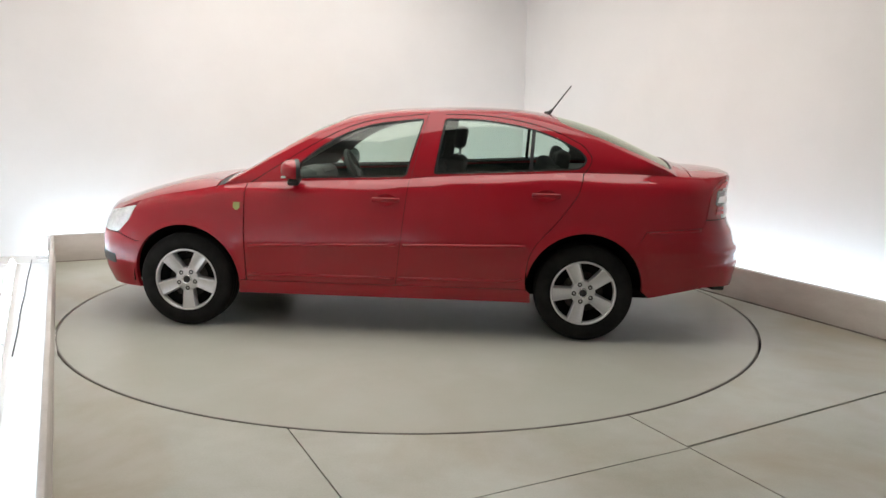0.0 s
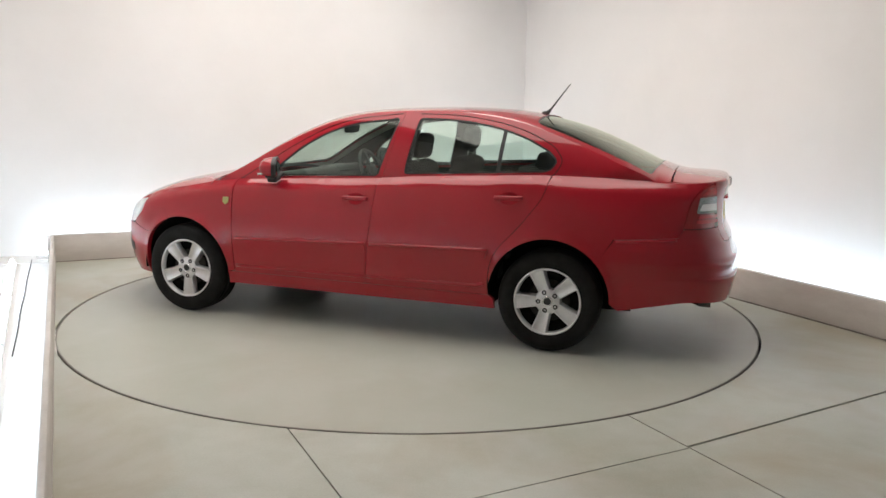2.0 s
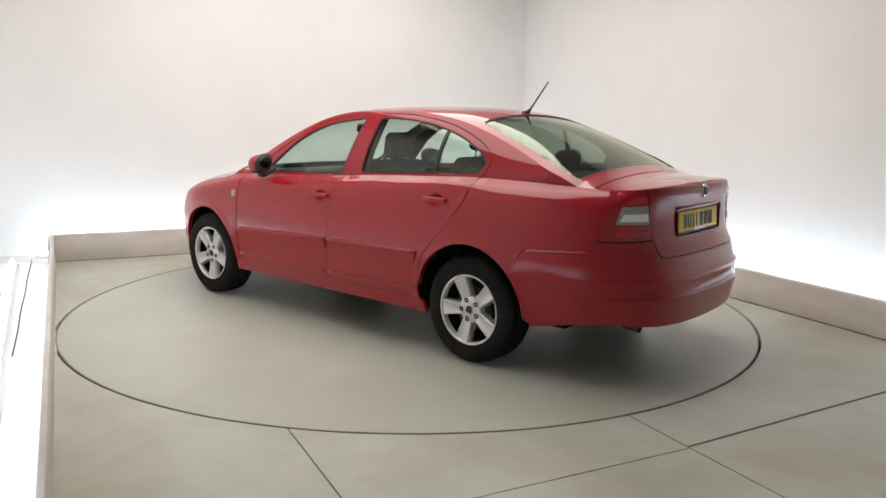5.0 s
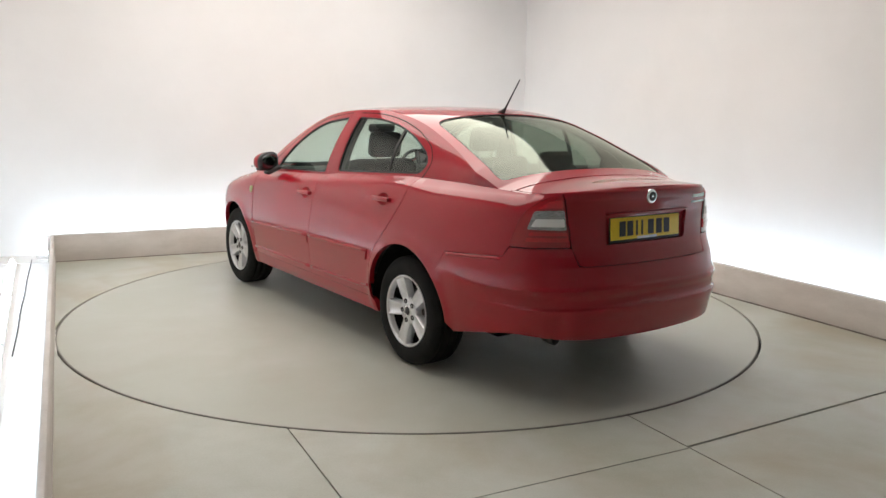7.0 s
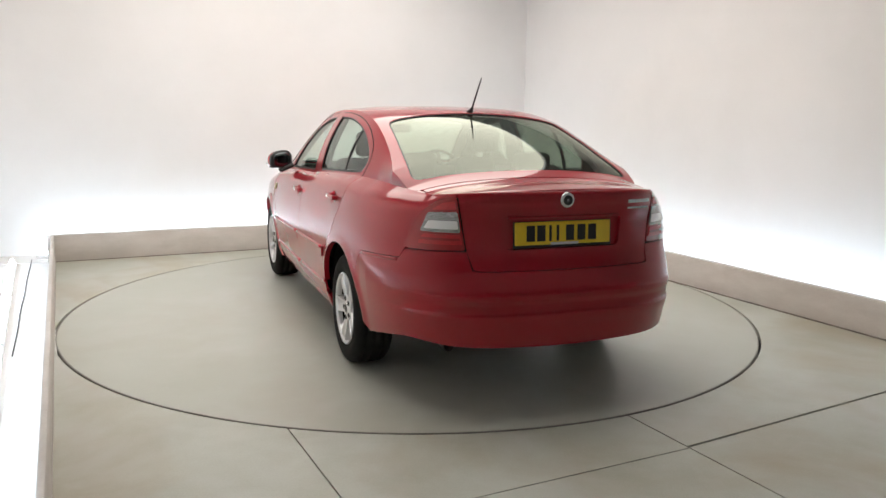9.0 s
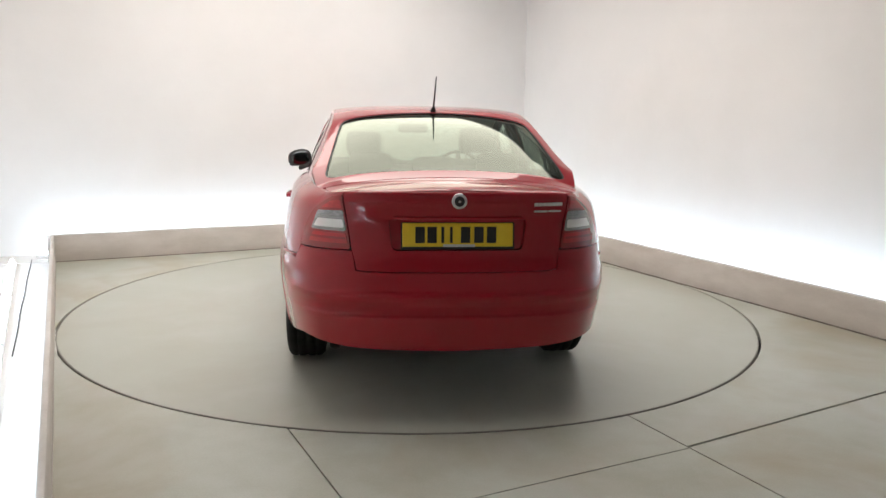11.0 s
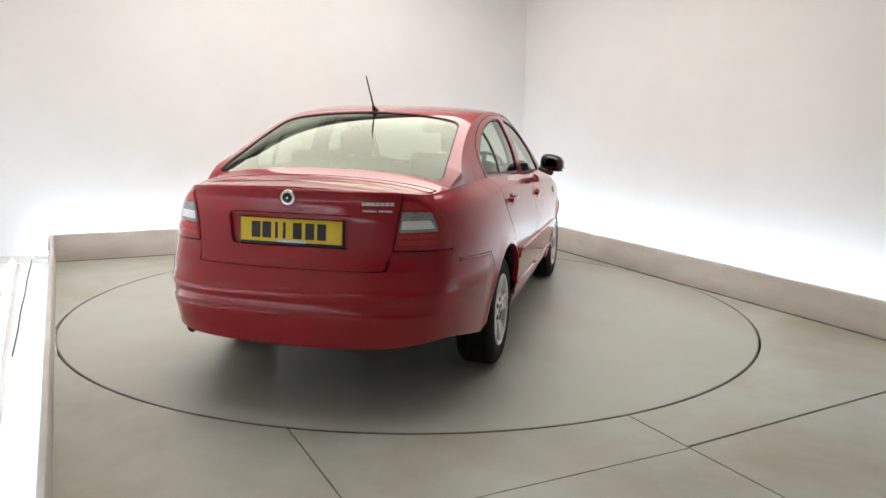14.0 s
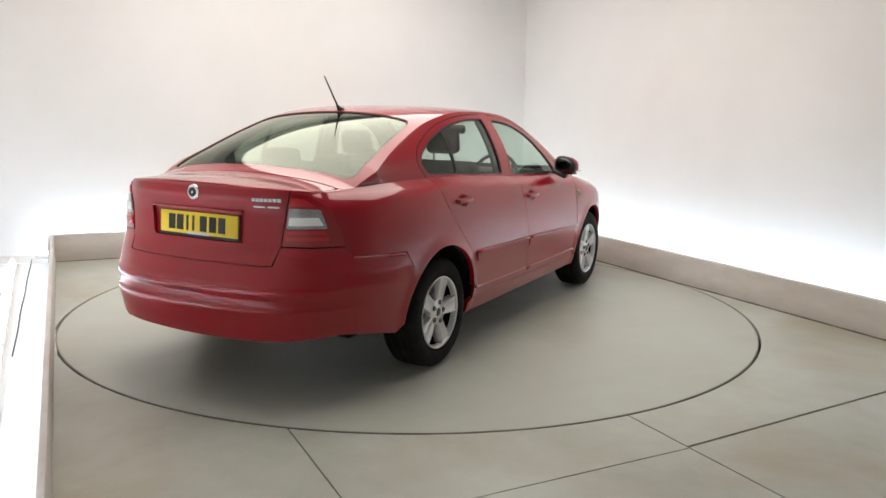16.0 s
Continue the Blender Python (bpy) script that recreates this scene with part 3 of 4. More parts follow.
def build_side(side):
    """Doors, wings, lamps and side glass of one flank."""
    def lower(s, z, off=0.0):
        p = tub(s, z, off)
        p[:, 1] *= side
        return p

    def upper(x, z, off=0.0):
        return flank(x, z, off, side)

    # front wing
    lamp_rear = [(sx(1.775), 0.605), (sx(1.675), 0.70), (sx(1.64), 0.79)]
    wing = ([(sx(0.885), 0.328)] + toprun(sx(0.885), sx(1.635), 30) + [(a - G, b) for a, b in lamp_rear[::-1]] + [(sx(1.635), 0.56)] + archrun(0, 42, 182, 30) + [(sx(0.935), 0.328)])
    part_wing = panel("front_wing", wing, lower, RED, car, skirt=0.03)
    lamp = rounded([(sx(1.775), 0.605), (sx(1.675), 0.70), (sx(1.645), 0.788), (sx(1.825), 0.755), (sx(1.995), 0.718), (sx(2.045), 0.63), (sx(1.92), 0.605)], [0.04, 0.1, 0.02, 0.1, 0.03, 0.03, 0.1])
    head = panel("headlight", lamp, lower, HEADLENS, car, off=0.002, label="clear pale headlight lens")
    shield = rounded([(sx(0.93), 0.783), (sx(0.93) - 0.022, 0.80), (sx(0.93) - 0.022, 0.835), (sx(0.93) + 0.022, 0.835), (sx(0.93) + 0.022, 0.80)], 0.006)
    panel("badge", shield, lower, BADGEGOLD, part_wing, off=0.006, skirt=0.006, step=0.012, label="small gold and green side badge")
    # side repeater line, sill
    sill = [(sx(-0.93), 0.322), (sx(-0.955), 0.30), (sx(-0.958), 0.236), (sx(0.94), 0.236), (sx(0.925), 0.322)]
    panel("sill", sill, lower, RED, car, off=-0.002, skirt=0.03, step=0.02)
    # doors
    zs = np.linspace(0.3255, 0.99, 12)
    fd = [(sx(0.878), 0.3255)] + toprun(sx(0.878), sx(gapline(1.0)) + G, 24)
    fd += [(sx(gapline(z)) + G, float(z)) for z in zs[::-1]]
    door_f = panel("front_door", fd, lower, RED, car, holes=[handle_hole(-0.035, 0.875)])
    rd = [(sx(gapline(z)) - G, float(z)) for z in zs] + toprun(sx(gapline(1.0)) - G, sx(-1.268), 24)
    curve = rounded([(-1.268, 1.05), (-1.235, 0.93), (-1.10, 0.75), (-0.985, 0.63), (-0.935, 0.54), (-0.918, 0.40), (-0.925, 0.3255)], [0, 0.1, 0.2, 0.1, 0.1, 0.05, 0])
    rd += [(sx(x), z) for x, z in curve[1:]]
    door_r = panel("rear_door", rd, lower, RED, car, holes=[handle_hole(-1.035, 0.925)])
    # rubbing strips, faces leaning up a little
    def leaning(s, z, off=0.0):
        return lower(s, z, off - 0.03 * (0.575 - np.asarray(z, float)))

    st = rounded([(sx(0.865), 0.515), (sx(0.865), 0.568), (sx(gapline(0.6)) + 0.012, 0.60), (sx(gapline(0.55)) + 0.012, 0.535)], 0.008)
    panel("rubbing_strip", st, leaning, RED, door_f, off=0.009, step=0.0125, skirt=0.02)
    st = rounded([(sx(gapline(0.55)) - 0.012, 0.535), (sx(gapline(0.6)) - 0.012, 0.60), (sx(-0.925), 0.616), (sx(-0.905), 0.548)], 0.008)
    panel("rubbing_strip", st, leaning, RED, door_r, off=0.009, step=0.0125, skirt=0.02)
    # rounded body-colour lips on the strips, the sill and the bumper shoulder
    def lip(name, ends, radius, owner, off):
        run = []
        for (x0, z0), (x1, z1) in zip(ends, ends[1:]):
            run += [(x0 + (x1 - x0) * k / 16, z0 + (z1 - z0) * k / 16) for k in range(16)]
        run.append(ends[-1])
        p = lower(np.array([sx(x) for x, z in run]), np.array([z for x, z in run]), off)
        bm = bmesh.new()
        tube(bm, [tuple(q) for q in p], radius, 12)
        part(name, bm, RED, owner)

    lip("strip_lip", [(0.855, 0.563), (gapline(0.6) + 0.018, 0.593)], 0.010, door_f, 0.009)
    lip("strip_lip", [(gapline(0.6) - 0.018, 0.593), (-0.915, 0.608)], 0.010, door_r, 0.009)
    lip("door_lip", [(0.868, 0.368), (gapline(0.37) + 0.012, 0.372)], 0.012, door_f, -0.001)
    lip("door_lip", [(gapline(0.37) - 0.012, 0.372), (-0.85, 0.378), (-0.90, 0.395)], 0.012, door_r, -0.001)
    lip("bumper_lip", [(-1.675, 0.703), (-2.01, 0.722)], 0.009, car, -0.003)
    # rear quarter and tail lamp
    li, lo = LAMP_IN, LAMP_OUT
    lamp = rounded([(sy(li[0][0]) + G, li[0][1]), (sy(li[1][0]) + G, li[1][1]), (sy(0.652), 1.020), (sx(lo[1][0]), lo[1][1]), (sx(lo[0][0]), lo[0][1])], [0.015, 0.02, 0.05, 0.06, 0.015])
    q = [(sx(x - 0.005), z) for x, z in curve[::-1] if z > 0.43]
    q = q + toprun(sx(-1.275), sy(li[1][0]) + G, 40)
    q += inset(lamp, -G)[9:28] + [(sx(-2.02), 0.735), (sx(-1.66), 0.715)]
    arch = sorted(archrun(1, 12, 140, 40), key=lambda p: p[0])
    q += arch
    panel("rear_quarter_panel", q, lower, RED, car, skirt=0.03)
    tl = panel("tail_light", lamp, lower, LENSRED, car, off=0.003, label="red tail light cluster with clear band")
    mid = rounded([(sy(0.546), 0.868), (sy(0.562), 0.966), (sy(0.692), 0.960), (sy(0.712), 0.872)], 0.012)
    panel("clear_lens", mid, lower, LENSCLEAR, tl, off=0.008, skirt=0.006, label="clear ribbed indicator and reversing lens")
    bright = rounded([(sy(0.556), 0.884), (sy(0.562), 0.924), (sy(0.685), 0.924), (sy(0.700), 0.886)], 0.008)
    panel("reflector", bright, lower, REFLECTOR, tl, off=0.010, skirt=0.004, label="bright silvered reflector behind the clear lens")
    low_red = rounded([(sy(0.534), 0.812), (sy(0.546), 0.860), (sy(0.70), 0.862), (sy(0.715), 0.814)], 0.010)
    panel("brake_lens", low_red, lower, LENSBRIGHT, tl, off=0.008, skirt=0.006, step=0.015, label="brighter red brake lens")
    top_red = rounded([(sy(0.567), 0.976), (sy(0.575), 1.016), (sy(0.632), 1.006), (sy(0.680), 0.972)], 0.010)
    panel("upper_lens", top_red, lower, LENSBRIGHT, tl, off=0.006, skirt=0.005, step=0.015, label="red upper lens")
    bar = rounded([(sy(0.545), 0.832), (sy(0.548), 0.842), (sy(0.712), 0.844), (sy(0.713), 0.834)], 0.004)
    panel("lens_rib", bar, lower, LENSRED, tl, off=0.011, skirt=0.005)
    # window frames
    xs = np.linspace(1.03, gapline(1.0) - 0.003, 30)
    fr = [(float(x), float(ZBELT(x)) - 0.002) for x in xs]
    xs2 = [gapline(1.38) - 0.06] + [x for x in RAILX[::-1] if x > gapline(1.38) - 0.05]
    fr += [(float(x), float(RAILZ(x))) for x in xs2]
    panel("window_frame", fr, upper, RED, door_f, holes=[FRONT_DLO], step=0.015)
    panel("frame_lining", fr, upper, TRIM, door_f, holes=[FRONT_DLO], off=-0.02, skirt=0, step=0.04)
    xs = np.linspace(gapline(1.0) - 0.006, -1.83, 40)
    rr = [(float(x), float(ZBELT(x)) - 0.002) for x in xs]
    xs2 = [x for x in RAILX[::-1] if -1.84 < x < gapline(1.38) - 0.07] + [gapline(1.38) - 0.063]
    rr += [(float(x), float(max(RAILZ(x), ZBELT(x)))) for x in xs2]
    panel("window_frame", rr, upper, RED, door_r, holes=[REAR_DLO], step=0.015)
    panel("frame_lining", rr, upper, TRIM, door_r, holes=[REAR_DLO], off=-0.02, skirt=0, step=0.04)
    for dlo, door in ((FRONT_DLO, door_f), (REAR_DLO, door_r)):
        lp = resample(dlo, 0.03)
        panel("window_seal", inset(lp, 0.001), upper, BLACK, door, holes=[inset(lp, 0.011)], off=-0.004, skirt=0.012)
        gl = panel("window_glass", inset(lp, 0.007), upper, GLASS, door, off=-0.010, skirt=0, label="tinted side window")
        gl.visible_shadow = False
    panel("window_divider", [(-0.925, 1.055), (-0.943, 1.345), (-0.965, 1.34), (-0.948, 1.06)], upper, BLACK, door_r, off=-0.006)
    # thin black tubes that draw the shaded shut lines round the door frames
    for run, door in (([(0.86, 0.955), (0.72, 1.045), (0.44, 1.222), (0.25, 1.320), (0.06, 1.374), (-0.26, 1.409)], door_f),
                      ([(-0.385, 1.410), (-0.65, 1.407), (-0.905, 1.369), (-1.10, 1.312), (-1.268, 1.228), (-1.325, 1.15), (-1.30, 1.09), (-1.268, 1.052)], door_r)):
        line = rounded([(0, 0)] + run + [(0, 0)], [0, 0] + [0.12] * (len(run) - 2) + [0, 0], 6)[1:-1]
        p = upper(np.array([q[0] for q in line]), np.array([q[1] for q in line]), -0.0005)
        bm = bmesh.new()
        tube(bm, [tuple(q) for q in p], 0.0028, 6)
        part("shut_line", bm, RUBBER, door)
    # handles
    for x, z, door in ((-0.035, 0.875, door_f), (-1.035, 0.925, door_r)):
        bm = bmesh.new()
        y = float(tub(np.array([sx(x)]), np.array([z]))[0, 1])
        box(bm, pose(x, side * (y + 0.020), z), 0.175, 0.015, 0.027, 0.007, 3)
        for dx in (-0.073, 0.073):
            box(bm, pose(x + dx, side * (y + 0.006), z), 0.026, 0.022, 0.024, 0.006)
        part("door_handle", bm, RED, door)
        def hollow(s, z2, off=0.0, x=x, z=z):
            q = ((np.asarray(s) - sx(x)) / HR[0]) ** 2 + ((np.asarray(z2) - z + 0.004) / HR[1]) ** 2
            return lower(s, z2, off - 0.013 * np.clip(1 - q, 0, 1))

        panel("handle_recess", handle_hole(x, z), hollow, RED, door, skirt=0.0, step=0.01)
    # mirror
    MM = Matrix.Translation((0.54, side * 0.895, 1.045)) @ Matrix.Rotation(math.radians(side * 20), 4, "Z")

    def mirror_point(fx, c, s, grow=1.0):
        """c runs outwards, s upwards; the outer top is rounded off, the foot is flatter."""
        c, s = math.copysign(abs(c) ** 0.72, c), math.copysign(abs(s) ** (0.72 if s > 0 else 0.5), s)
        h = 0.070 * (1.0 - 0.16 * c - 0.10 * c * c) if s > 0 else 0.058
        return MM @ Vector((fx, side * c * 0.090 * grow, s * h * grow))

    bm = bmesh.new()
    rows = []
    for fx, g in ((-0.026, 0.90), (-0.024, 0.97), (-0.010, 1.0), (0.012, 0.985), (0.034, 0.93), (0.056, 0.82), (0.072, 0.64), (0.081, 0.40), (0.085, 0.12)):
        rows.append([bm.verts.new(mirror_point(fx, math.cos(a), math.sin(a), g)) for a in np.linspace(0, 2 * math.pi, 40, endpoint=False)])
    for p, q2 in zip(rows, rows[1:]):
        for k in range(40):
            bm.faces.new((p[k], p[(k + 1) % 40], q2[(k + 1) % 40], q2[k]))
    bm.faces.new(rows[-1])
    bmesh.ops.recalc_face_normals(bm, faces=bm.faces)
    shell = part("mirror_housing", bm, RED, door_f)
    for nm, mat, grow, dx, lab in (("mirror_rim", BLACK, 1.012, 0.030, "black rim round the mirror glass"), ("mirror_glass", MIRROR, 0.82, 0.033, "dark reflecting mirror glass")):
        bm = bmesh.new()
        loops = [[bm.verts.new(mirror_point(xx, math.cos(a), math.sin(a), k)) for a in np.linspace(0, 2 * math.pi, 36, endpoint=False)]
                 for xx, k in ((-dx + 0.027, grow), (-dx + 0.004, grow), (-dx, grow * 0.96), (-dx, grow * 0.5))]
        for p, q2 in zip(loops, loops[1:]):
            for k in range(36):
                bm.faces.new((p[k], p[(k + 1) % 36], q2[(k + 1) % 36], q2[k]))
        bm.faces.new(loops[-1])
        bmesh.ops.recalc_face_normals(bm, faces=bm.faces)
        part(nm, bm, mat, shell, lab)
    bm = bmesh.new()
    box(bm, MM @ pose(0.008, 0, -0.052), 0.062, 0.145, 0.016, 0.007, 3)
    part("mirror_skirt", bm, BLACK, shell, "black lower edge of the mirror")
    bm = bmesh.new()
    box(bm, pose(0.55, side * 0.845, 0.985, side * -22, 0, 0), 0.075, 0.12, 0.034, 0.014, 3)
    part("mirror_foot", bm, BLACK, shell)
    bm = bmesh.new()
    box(bm, MM @ pose(0.062, side * 0.035, -0.034, 0, 0, side * -18), 0.030, 0.085, 0.012, 0.004)
    part("side_repeater", bm, HEADLENS, shell, "clear indicator strip in the mirror")


for side in (1, -1):
    build_side(side)


# rear bumper, tailgate, front bumper, bonnet, roof and screens
def mirrored(run):
    return run + [(-s, z) for s, z in run[::-1]]


half = ([(sy(0.0) + 0.0, 0.6865), (sy(0.45), 0.6895), (sy(0.487), 0.694), (sy(0.514), 0.779), (sx(-2.05), 0.779), (sx(-2.02), 0.732), (sx(-1.665), 0.712)])
arc_b = sorted([p for p in archrun(1, 180, 95, 40) if p[0] < sx(-1.44)], key=lambda p: -p[1])
arc_b = [p for p in arc_b if p[0] < sx(-1.56) and p[1] > 0.29 and p[1] < 0.70]
half += arc_b + botrun(arc_b[-1][0], 0.0, 24)[1:-1]
loop = half[1:] + [(-s, z) for s, z in half[::-1][:-1]] + [half[0]]
rear_bumper = panel("rear_bumper", loop, tub, RED, car, skirt=0.03, step=0.012)
gate_side = [(sy(0.480), 0.70), (sy(0.515), 0.785), (sy(0.561), 1.036)]
gate = mirrored([(0.02, 0.690), (sy(0.445), 0.693)] + gate_side + [(sy(0.561), float(ZTOP(sy(0.561))))] + toprun(sy(0.561), 0.02, 14)[1:])
recess = rounded([(-0.315, 0.785), (0.315, 0.785), (0.335, 0.935), (-0.335, 0.935)], 0.03)
tailgate = panel("tailgate", gate, tub, RED, car, holes=[recess], step=0.02, skirt=0.03)
panel("plate_recess", inset(resample(recess, 0.02), 0.001), tub, RED, tailgate, off=-0.018, skirt=0, step=0.02)
bm = bmesh.new()
box(bm, pose(-2.252, 0, 0.858, 0, 4, 0), 0.006, 0.52, 0.111, 0.0025)
holder = bmesh.new()
box(holder, pose(-2.248, 0, 0.852, 0, 4, 0), 0.006, 0.535, 0.128, 0.002)
part("plate_backing", holder, BLACK, tailgate, "black panel behind the number plate, showing mostly below it")
plate = part("number_plate", bm, YELLOW, tailgate, "yellow number plate with black characters")
for k, y in enumerate((0.168, 0.112, 0.062, 0.022, -0.045, -0.108, -0.168)):
    bm = bmesh.new()
    w = 0.013 if k in (2, 3) else 0.044
    box(bm, pose(-2.2562, y + 0.01, 0.858, 0, 4, 0), 0.002, w, 0.076)
    part("character_bar", bm, PLATEBLACK, plate, "", False)
bm = bmesh.new()
box(bm, pose(-2.2605, -0.005, 0.808, 0, 4, 0), 0.002, 0.15, 0.012)
part("caption_bar", bm, ALLOY, plate, "small pale caption, unreadable", False)
bm = bmesh.new()
box(bm, pose(-2.259, 0, 0.938), 0.026, 0.60, 0.012, 0.004)
part("plate_lamp_strip", bm, RED, tailgate)
bm = bmesh.new()
M = pose(-2.2745, 0, 1.017, 0, -90, 0)
rings = lathe(bm, [(0.037, -0.01), (0.037, 0.005), (0.034, 0.009), (0.030, 0.007), (0.024, 0.010), (0.004, 0.012)], 32, M)
bm.faces.new(rings[-1])
badge = part("round_badge", bm, CHROME, tailgate, "round chrome badge")
bm = bmesh.new()
rings = lathe(bm, [(0.024, 0.006), (0.024, 0.0125), (0.022, 0.0135), (0.010, 0.0138), (0.006, 0.0128)], 28, M)
part("emblem", bm, BLACK, badge)
for z, w, h in ((1.001, 0.16, 0.020), (0.968, 0.155, 0.011)):
    bm = bmesh.new()
    n = 7 if h > 0.015 else 2
    for k in range(n):
        y = -0.365 - w * (k + 0.5) / n
        p = tub(np.array([-sy(-y)]), np.array([z]), 0.002)[0]
        box(bm, pose(p[0], p[1], z, 0, 0, 8), 0.005, w / n * 0.84, h * 0.8, 0.0015)
    part("lettering_bar", bm, ALLOY, tailgate, "small chrome lettering, unreadable")

ar = archrun(0, -12, 42, 20)
fb = botrun(ar[0][0], SEND, 20)
fb = [(s, z) for s, z in fb] + [(2 * SEND - s, z) for s, z in fb[::-1][1:]]
topb = ar + [(sx(1.635), 0.555), (sx(1.775), 0.598), (sx(1.92), 0.598), (sx(2.045), 0.62), (SEND - 0.05, 0.62)]
bumper_f = panel("front_bumper", fb + [(2 * SEND - s, z) for s, z in topb] + topb[::-1], tub, RED, car, skirt=0.03)
for side in (1, -1):
    fog = rounded([(sx(1.83), 0.385), (sx(1.83), 0.45), (sx(2.0), 0.455), (sx(2.02), 0.39)], 0.015)
    fog = [(s if side > 0 else -s, z) for s, z in fog]
    panel("fog_grille", fog, tub, BLACK, bumper_f, off=0.003, skirt=0.004, step=0.02)
gr = rounded([(sx(2.06), 0.63), (sx(2.012), 0.708), (2 * SEND - sx(2.012), 0.708), (2 * SEND - sx(2.06), 0.63)], 0.02)
grille = panel("grille", gr, tub, BLACK, car, off=-0.004, step=0.02)
for k in range(9):
    s0 = SEND - 0.28 + 0.07 * k
    panel("grille_bar", [(s0 - 0.006, 0.638), (s0 - 0.006, 0.698), (s0 + 0.006, 0.698), (s0 + 0.006, 0.638)], tub, CHROME, grille, off=0.006, step=0.02)

# outline of the upper body, left half, from a to b along x
def rimrun(x0, x1, n, drop=0.0):
    out = []
    for k in range(n + 1):
        t = k / n
        x = x0 + (x1 - x0) * t
        out.append((x, float(edge_w(np.array(x))) - drop))
    return out


def closed(run):
    return run + [(x, -y) for x, y in run[::-1]]


nose = float(_e[-1, 0]) - 0.002
xs = [nose - (nose - 1.09) * (k / 40) ** 2 for k in range(41)]
bon = [(x, float(edge_w(np.array(x)))) for x in xs]
bon = bon[1:]
bonnet = panel("bonnet", closed(bon + [(1.105, 0.5), (1.125, 0.2)]), crown, RED, car, skirt=0.02)
panel("scuttle", closed([(1.12, 0.2), (1.10, 0.5), (1.085, 0.80), (1.03, 0.745), (1.06, 0.4)]), crown, BLACK, car, off=-0.004)
screen = rounded([(0.955, 0.66), (0.30, 0.535), (0.30, -0.535), (0.955, -0.66), (1.055, -0.35), (1.06, 0), (1.055, 0.35)], [0.05, 0.07, 0.07, 0.05, 0.3, 0.3, 0.3])
back = rounded([(-1.12, 0.545), (-1.835, 0.63), (-1.878, 0.0), (-1.835, -0.63), (-1.12, -0.545), (-1.085, 0)], [0.07, 0.06, 0.4, 0.06, 0.07, 0.4])
roof_outer = closed(rimrun(1.025, -1.93, 80) + [(-1.945, 0.62), (-1.95, 0.35)])
roof = panel("roof", roof_outer, crown, RED, car, holes=[screen, back], skirt=0.02, step=0.018)
tail = float(_e[0, 0]) + 0.002
xs = [tail + (-1.975 - tail) * (1 - k / 30) ** 2 for k in range(31)]
deck = [(x, min(float(edge_w(np.array(x))), 0.561 + 0.3 * max(0.0, x + 2.16))) for x in xs][:-1]
deck = closed([(-1.96, 0.35), (-1.955, 0.615)] + [p for p in deck])
panel("tailgate_deck", deck, crown, RED, tailgate, step=0.02, skirt=0.02)
for sgn in (1, -1):
    run = [(-1.94, sgn * 0.63)] + [(x, sgn * float(edge_w(np.array(x)))) for x in np.linspace(-1.94, -2.19, 24)]
    run += [(x, sgn * (0.568 + 0.3 * max(0.0, x + 2.16))) for x in np.linspace(-2.19, -1.96, 6) if float(edge_w(np.array(x))) > 0.573 + 0.3 * max(0.0, x + 2.16)]
    panel("rear_shoulder", run, crown, RED, roof, step=0.02, skirt=0.02)
for lp, nm, mat in ((screen, "windscreen", GLASS), (back, "rear_window", REARGLASS)):
    lp = resample(lp, 0.04)
    g = panel(nm, inset(lp, 0.006), crown, mat, car, off=-0.008, skirt=0, label="tinted curved glass screen")
    g.visible_shadow = False
    panel("screen_seal", inset(lp, 0.001), crown, BLACK, g, holes=[inset(lp, 0.008)], off=-0.004, skirt=0.012)

# aerial
bm = bmesh.new()
tube(bm, [(-1.045, 0, 1.418), (-1.075, 0, 1.432), (-1.095, 0, 1.452)], 0.022, 12, 0.008)
aerial = part("aerial_base", bm, BLACK, car)
bm = bmesh.new()
tube(bm, [(-1.09, 0, 1.447), (-1.16, 0, 1.54), (-1.222, 0, 1.622)], 0.006, 8, 0.0035)
part("aerial_rod", bm, BLACK, aerial)
# exhaust tips
bm = bmesh.new()
lathe(bm, [(0.026, -0.07), (0.028, 0.0), (0.024, 0.0), (0.022, -0.06), (0.001, -0.06)], 18, pose(-2.215, 0.57, 0.332, 0, -90, 0))
part("exhaust_pipe", bm, DISCIRON, car, "dull steel exhaust tip")

# hidden inner shell, wheel wells and floor pan
full = toprun(0.0, SEND, 80, 0.02)
for side in (1, -1):
    def inner(s, z, off=0.0, side=side):
        p = tub(s, z, off)
        p[:, 1] *= side
        return p
    lp2 = []
    for s, z in botrun(0.0, SEND, 120, 0.06):
        for i in (0, 1):
            ax, az, r = ARCHES[i]
            dd = (r + 0.02) ** 2 - (s - sx(ax)) ** 2
            if dd > 0:
                z = max(z, az + math.sqrt(dd))
        lp2.append((s, z))
    panel("inner_shell", lp2 + full[::-1], inner, DARK, car, off=-0.035, skirt=0.0, step=0.05)
    for i, (ax, az, r) in enumerate(ARCHES):
        bm = bmesh.new()
        n = 24
        rows = []
        for yy in (0.80 if i == 0 else 0.83, 0.60):
            rows.append([bm.verts.new((ax + (r + 0.012) * math.cos(math.radians(-5 + 190 * k / n)), side * yy, az + (r + 0.012) * math.sin(math.radians(-5 + 190 * k / n)))) for k in range(n + 1)])
        for k in range(n):
            bm.faces.new((rows[0][k], rows[0][k + 1], rows[1][k + 1], rows[1][k]))
        bm.faces.new(rows[1])
        part("wheel_well", bm, DARK, car)
bm = bmesh.new()
box(bm, pose(0.0, 0, 0.275), 1.85, 1.62, 0.06)
